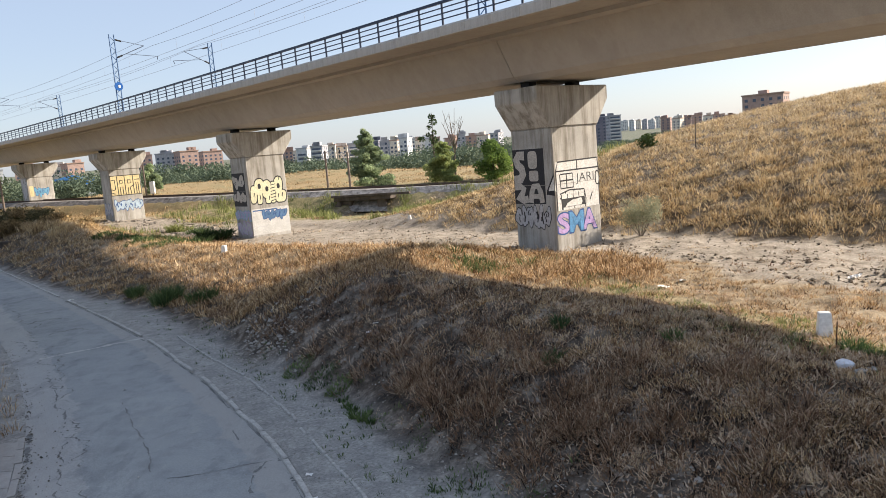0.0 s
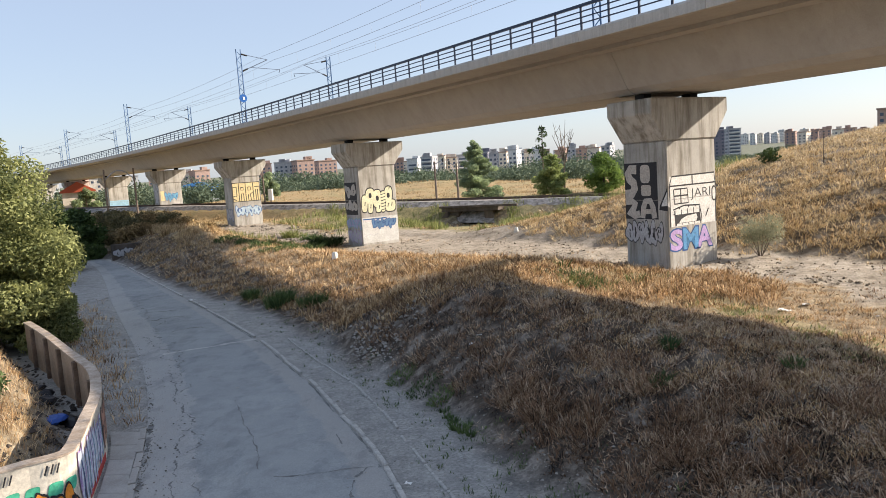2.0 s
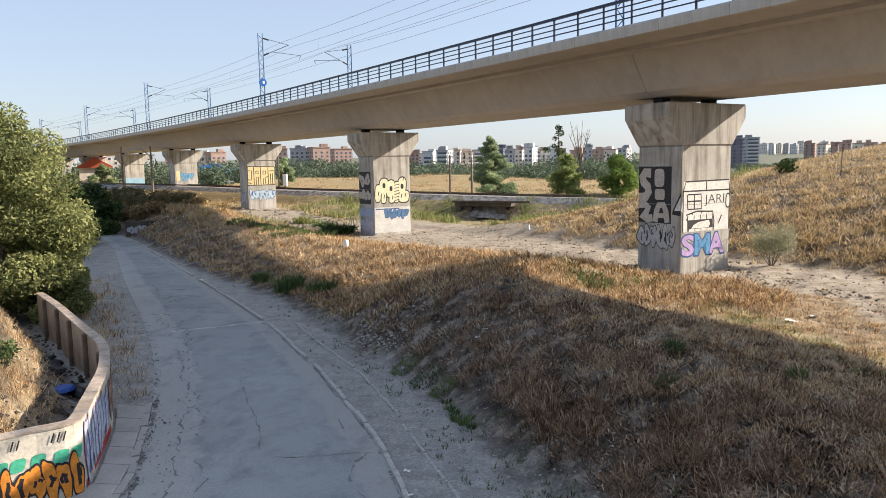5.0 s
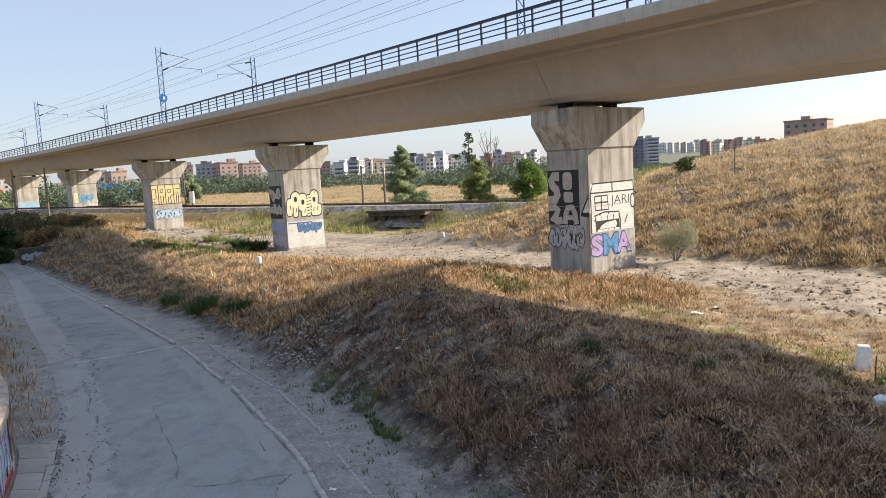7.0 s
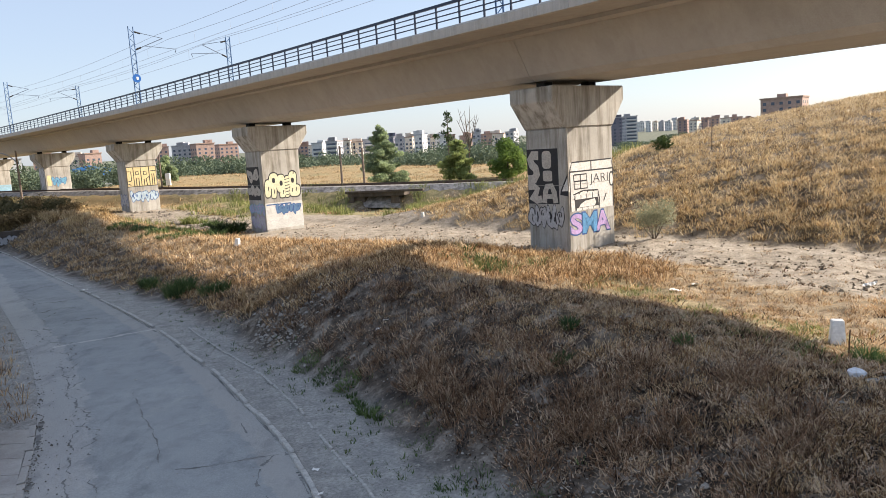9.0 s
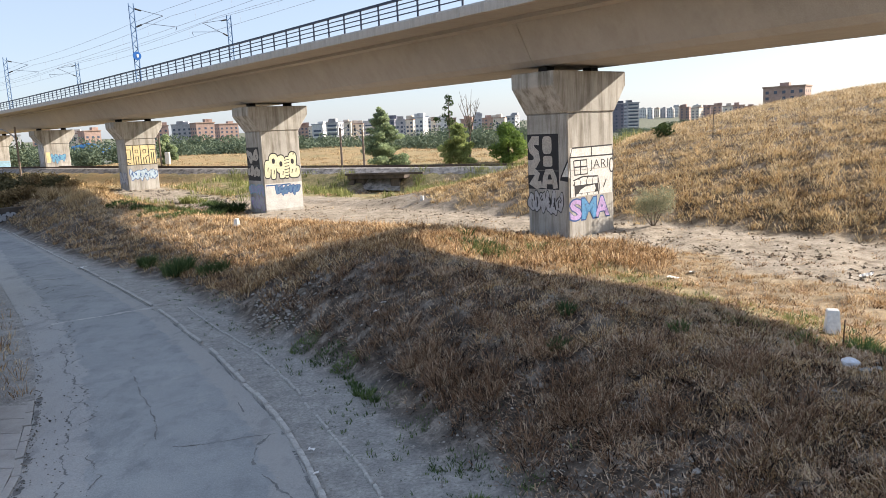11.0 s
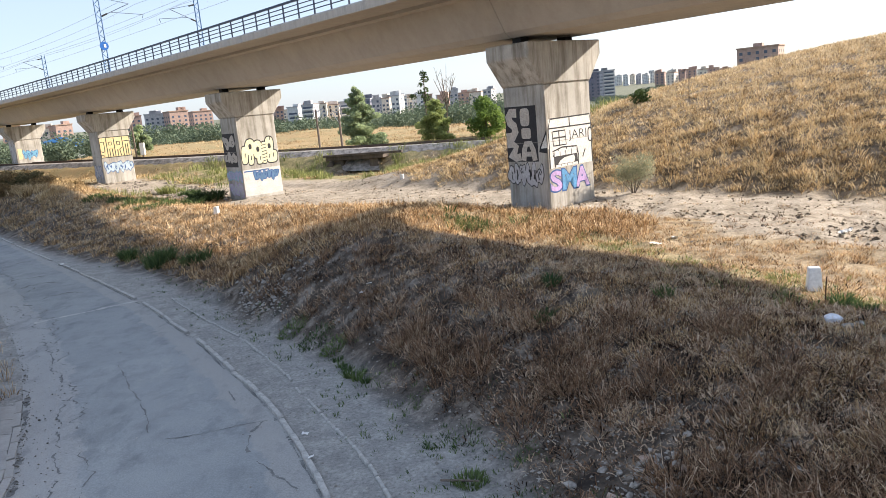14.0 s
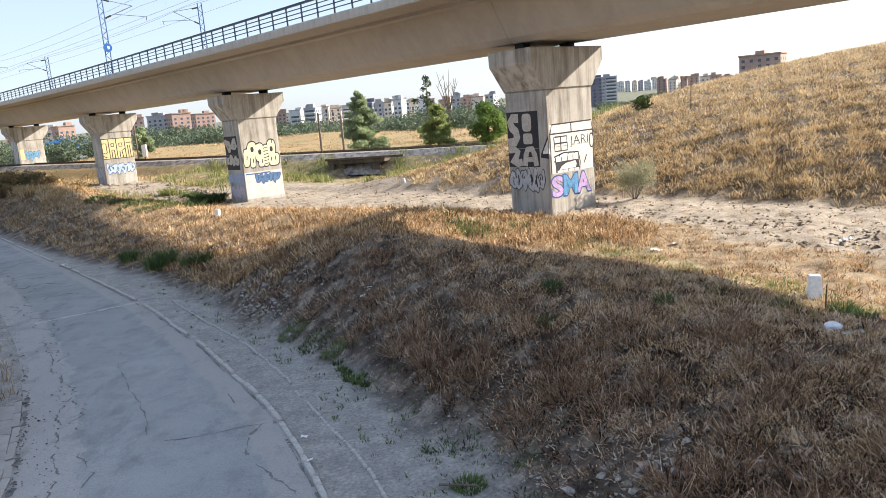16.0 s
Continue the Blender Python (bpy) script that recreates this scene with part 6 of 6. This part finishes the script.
rr = random.Random(7)
for k, (sx, sy, size) in enumerate(((2.93, 9.8, 0.11), (1.71, 10.95, 0.12), (4.53, 9.25, 0.09), (2.56, 10.25, 0.10), (2.45, 9.95, 0.08), (7.26, 12.95, 0.12), (7.52, 13.0, 0.10), (3.2, 10.3, 0.09), (3.05, 10.65, 0.08))):
    rock("stone", "pale broken stone lying on the bank", sx, sy, size, 200 + k)
for k in range(70):
    a = rr.gauss(0, 0.5), rr.gauss(0, 0.42)
    rock("rubble_piece", "pale broken masonry rubble on the bank", 2.88 + a[0], 10.3 + a[1], rr.uniform(0.03, 0.08), 300 + k)
M_BRICK = grained("tile_fragment", (0.45, 0.33, 0.26), (0.62, 0.52, 0.44), 3, 20, 0.9)
for k, (sx, sy) in enumerate(((3.25, 10.1), (2.85, 10.75), (2.2, 10.2), (2.0, 10.1))):
    t = tagged(part("broken_tile", boxed(-0.09, 0.09, -0.05, 0.05, 0, 0.05, bevel=0.006), M_BRICK), "broken pale tile among the rubble", "tile")
    t.matrix_basis = Matrix.Translation((sx, sy, gz(sx, sy) + 0.02)) @ Euler((rr.uniform(-0.4, 0.4), rr.uniform(-0.4, 0.4), rr.uniform(0, 3))).to_matrix().to_4x4()
M_BAG = plain("plastic_white", (0.72, 0.74, 0.78), 0.35)
rock("plastic_bag", "crumpled white plastic bag in the grass", 7.22, 13.4, 0.18, 400, M_BAG, 0.62, "bag")
M_BLUEBAG = plain("plastic_blue", (0.03, 0.10, 0.40), 0.35)
rock("blue_bag", "crumpled blue plastic bag behind the wall", -13.9, 18.3, 0.3, 401, M_BLUEBAG, 0.5, "bag")
M_DARKBAG = plain("plastic_black", (0.02, 0.02, 0.025), 0.4)
for k in range(4):
    rock("rubbish_bag", "dark crumpled rubbish bag behind the wall", -14.0 - 0.9 * k + rr.uniform(-0.3, 0.3), 18.6 + 0.9 * k, rr.uniform(0.25, 0.4), 410 + k, M_DARKBAG, 0.5, "bag")


def scrap(name, label, x, y, w, h, material, tilt=0.25):
    bm = bmesh.new()
    g = bmesh.ops.create_grid(bm, x_segments=4, y_segments=4, size=0.5)
    for v in bm.verts:
        v.co = Vector((v.co.x * w, v.co.y * h, 0.14 * min(w, h) * math.sin(7 * v.co.x + 5 * v.co.y)))
    ob = part(name, bm, material)
    md = ob.modifiers.new("thick", "SOLIDIFY")
    md.thickness = 0.006
    z = max(gz(x, y), 0.05)
    ob.matrix_basis = Matrix.Translation((x, y, z + 0.05)) @ Euler((rr.uniform(-tilt, tilt), rr.uniform(-tilt, tilt), rr.uniform(0, 3))).to_matrix().to_4x4()
    return tagged(ob, label, "litter", "litter")


for x, y, w, h in ((7.85, 24.6, 0.3, 0.22), (6.9, 23.6, 0.42, 0.2), (12.8, 23.1, 0.5, 0.3), (-2.5, 21.5, 0.16, 0.12), (-2.3, 21.8, 0.15, 0.12), (-3.2, 14.5, 0.16, 0.08), (-2.9, 13.4, 0.16, 0.08), (-14.3, 20.2, 0.4, 0.3), (-20.2, 38.9, 0.4, 0.25)):
    scrap("paper_scrap", "pale scrap of paper or plastic on the ground", x, y, w, h, M_WHITE)
for k in range(7):
    t = rr.uniform(13, 30)
    u = rr.uniform(0.1, 0.9)
    scrap("paper_scrap", "small pale scrap lying on the road", float(x_at(LEFT, t)) * (1 - u) + float(x_at(KERB, t)) * u, t, rr.uniform(0.05, 0.10), rr.uniform(0.03, 0.06), M_KERB, 0.1)
st = tagged(part("stick", rod(bmesh.new(), (-0.35, 0, 0.03), (0.35, 0.1, 0.08), 0.025, 0.018, 6), M_WOOD), "short weathered stick lying on the verge", "stick")
st.matrix_basis = Matrix.Translation((-0.1, 11.9, 0.03)) @ Matrix.Rotation(-0.5, 4, "Z")
st = tagged(part("stake", rod(bmesh.new(), (0, 0, -0.1), (0.03, 0, 0.6), 0.014, 0.012, 6), M_STEEL), "thin rusty stake in the grass", "stake")
st.matrix_basis = Matrix.Translation((8.07, 15.3, gz(8.07, 15.3)))
st = tagged(part("dead_stalk", rod(bmesh.new(), (0, 0, -0.1), (0.05, 0, 2.0), 0.04, 0.02, 6), M_BARK), "dry brown stalk standing on the hillside", "stalk")
st.matrix_basis = Matrix.Translation((17.0, 49.5, gz(17.0, 49.5)))


def gravel(name, label, count, keep, lo, hi, near, far, size, material, seed):
    """Small angular stones, each a squashed octahedron, in one mesh."""
    x, y, r = scatter(count, near, far, lo, hi, seed, keep)
    n = len(x)
    s = r.uniform(size[0], size[1], n) * (0.5 + r.rand(n) ** 3)
    o = np.array([(1, 0, 0), (0, 1, 0), (-1, 0, 0), (0, -1, 0), (0, 0, 0.7), (0, 0, -0.5)], float)
    v = o[None] * s[:, None, None] * r.uniform(0.6, 1.3, (n, 6, 1))
    a = r.uniform(0, math.tau, n)
    ca, sa = np.cos(a)[:, None], np.sin(a)[:, None]
    v = np.stack([v[..., 0] * ca - v[..., 1] * sa, v[..., 0] * sa + v[..., 1] * ca, v[..., 2]], -1)
    v += np.stack([x, y, np.where((x > x_at(LEFT, y)) & (x < x_at(KERB, y)), 0.05, ground_z(x, y)) + s * 0.2], -1)[:, None]
    f = np.array([(0, 1, 4), (1, 2, 4), (2, 3, 4), (3, 0, 4), (1, 0, 5), (2, 1, 5), (3, 2, 5), (0, 3, 5)])
    f = (np.arange(n)[:, None, None] * 6 + f[None]).reshape(-1, 3)
    tagged(new(name, mesh_of(name, v.reshape(-1, 3), f, material)), label, "stones", kind="stuff")


def keep_verge(x, y):
    s = bank_side(x, y)
    return ((x > x_at(KERB, y) + 0.15) & (s < 2.4)) * (0.25 + 0.75 * smooth(-1.2, 0.4, s)) * (1 - smooth(1.0, 2.4, s)) * (y < 60)


def keep_left_verge(x, y):
    return ((x < x_at(LEFT, y) - 0.1) & (x > x_at(WALLX, y) + 0.1) & (y > 18.3)) * (0.4 + 0.6 * patchy(x, y, 1.5, 51)) * (y < 50)


gravel("gravel_verge", "loose grey gravel along the foot of the bank", 16000, keep_verge, -30, 34, 9, 60, (0.012, 0.045), M_STONE, 101)
gravel("gravel_roadside", "loose rubble and gravel beside the wall", 5000, keep_left_verge, 28, 44, 18, 50, (0.02, 0.07), M_STONE, 102)
gravel("track_clods", "dark clods and stones on the dirt track", 26000, lambda x, y: track_mask(x, y) * (0.2 + 0.8 * patchy(x, y, 4, 52, 0.0, 0.5)), -34, 16, 22, 62, (0.02, 0.085), grained("dirt_clod", (0.09, 0.07, 0.05), (0.30, 0.25, 0.19), 3, 12, 0.95), 103)
gravel("spoil_heap", "dark stony spoil heaped beside the viaduct piers", 14000, lambda x, y: track_mask(x, y) * (y > 57) * (x < -15) * patchy(x, y, 3.0, 55, -0.1, 0.3), 10, 30, 58, 92, (0.05, 0.2), grained("spoil_stone", (0.13, 0.11, 0.09), (0.36, 0.32, 0.27), 3, 12, 0.95), 108)
gravel("bank_stones", "scattered small stones on the bank", 4000, lambda x, y: smooth(0.5, 2, bank_side(x, y)) * (across(x, y) < 22) * 0.5, -36, 30, 9, 40, (0.015, 0.06), M_STONE, 104)


def keep_gutter(x, y):
    e = x - x_at(LEFT, y)
    return (np.exp(-((e - 0.12) / 0.12) ** 2) * (0.3 + 0.7 * patchy(x, y, 1.2, 53)) + np.exp(-((e - 0.6) / 0.5) ** 2) * 0.06) * (y < 34) * (x > x_at(WALLX, y))


gravel("gutter_grit", "dark grit and dead leaves caught along the road edge", 30000, keep_gutter, 24, 42, 11, 34, (0.01, 0.03), grained("gutter_dirt", (0.06, 0.055, 0.045), (0.22, 0.20, 0.17), 3, 14, 0.95), 105)
gravel("road_grit", "scattered small stones on the road surface", 3500, lambda x, y: ((x > x_at(LEFT, y) + 0.3) & (x < x_at(KERB, y) - 0.1)) * (0.1 + 0.5 * patchy(x, y, 4, 54)), -6, 36, 10.5, 40, (0.008, 0.022), M_STONE, 106)
gravel("spoil_stones", "heap of pale stony spoil at the foot of the bank", 9000, lambda x, y: np.exp(-(((x + 6.3) / 1.7) ** 2 + ((y - 25.2) / 1.7) ** 2)) * (bank_side(x, y) > -0.6), 5, 24, 20, 31, (0.02, 0.09), M_STONE, 107)


M_DEBRIS = grained("dark_debris", (0.02, 0.018, 0.016), (0.12, 0.10, 0.085), 2.0, 18, 0.9, 0, 0.5)


def keep_pit(x, y):
    sw = (x_at(WALLX, y) - x) * 0.8
    return smooth(0.25, 0.5, sw) * (1 - smooth(1.5, 2.3, sw)) * (y > 13) * (y < 30) * (0.3 + 0.7 * patchy(x, y, 1.0, 61, -0.2, 0.2))


gravel("dark_debris", "dark rubbish and broken rubble strewn behind the wall", 9000, keep_pit, 28, 60, 14, 36, (0.04, 0.13), M_DEBRIS, 103)
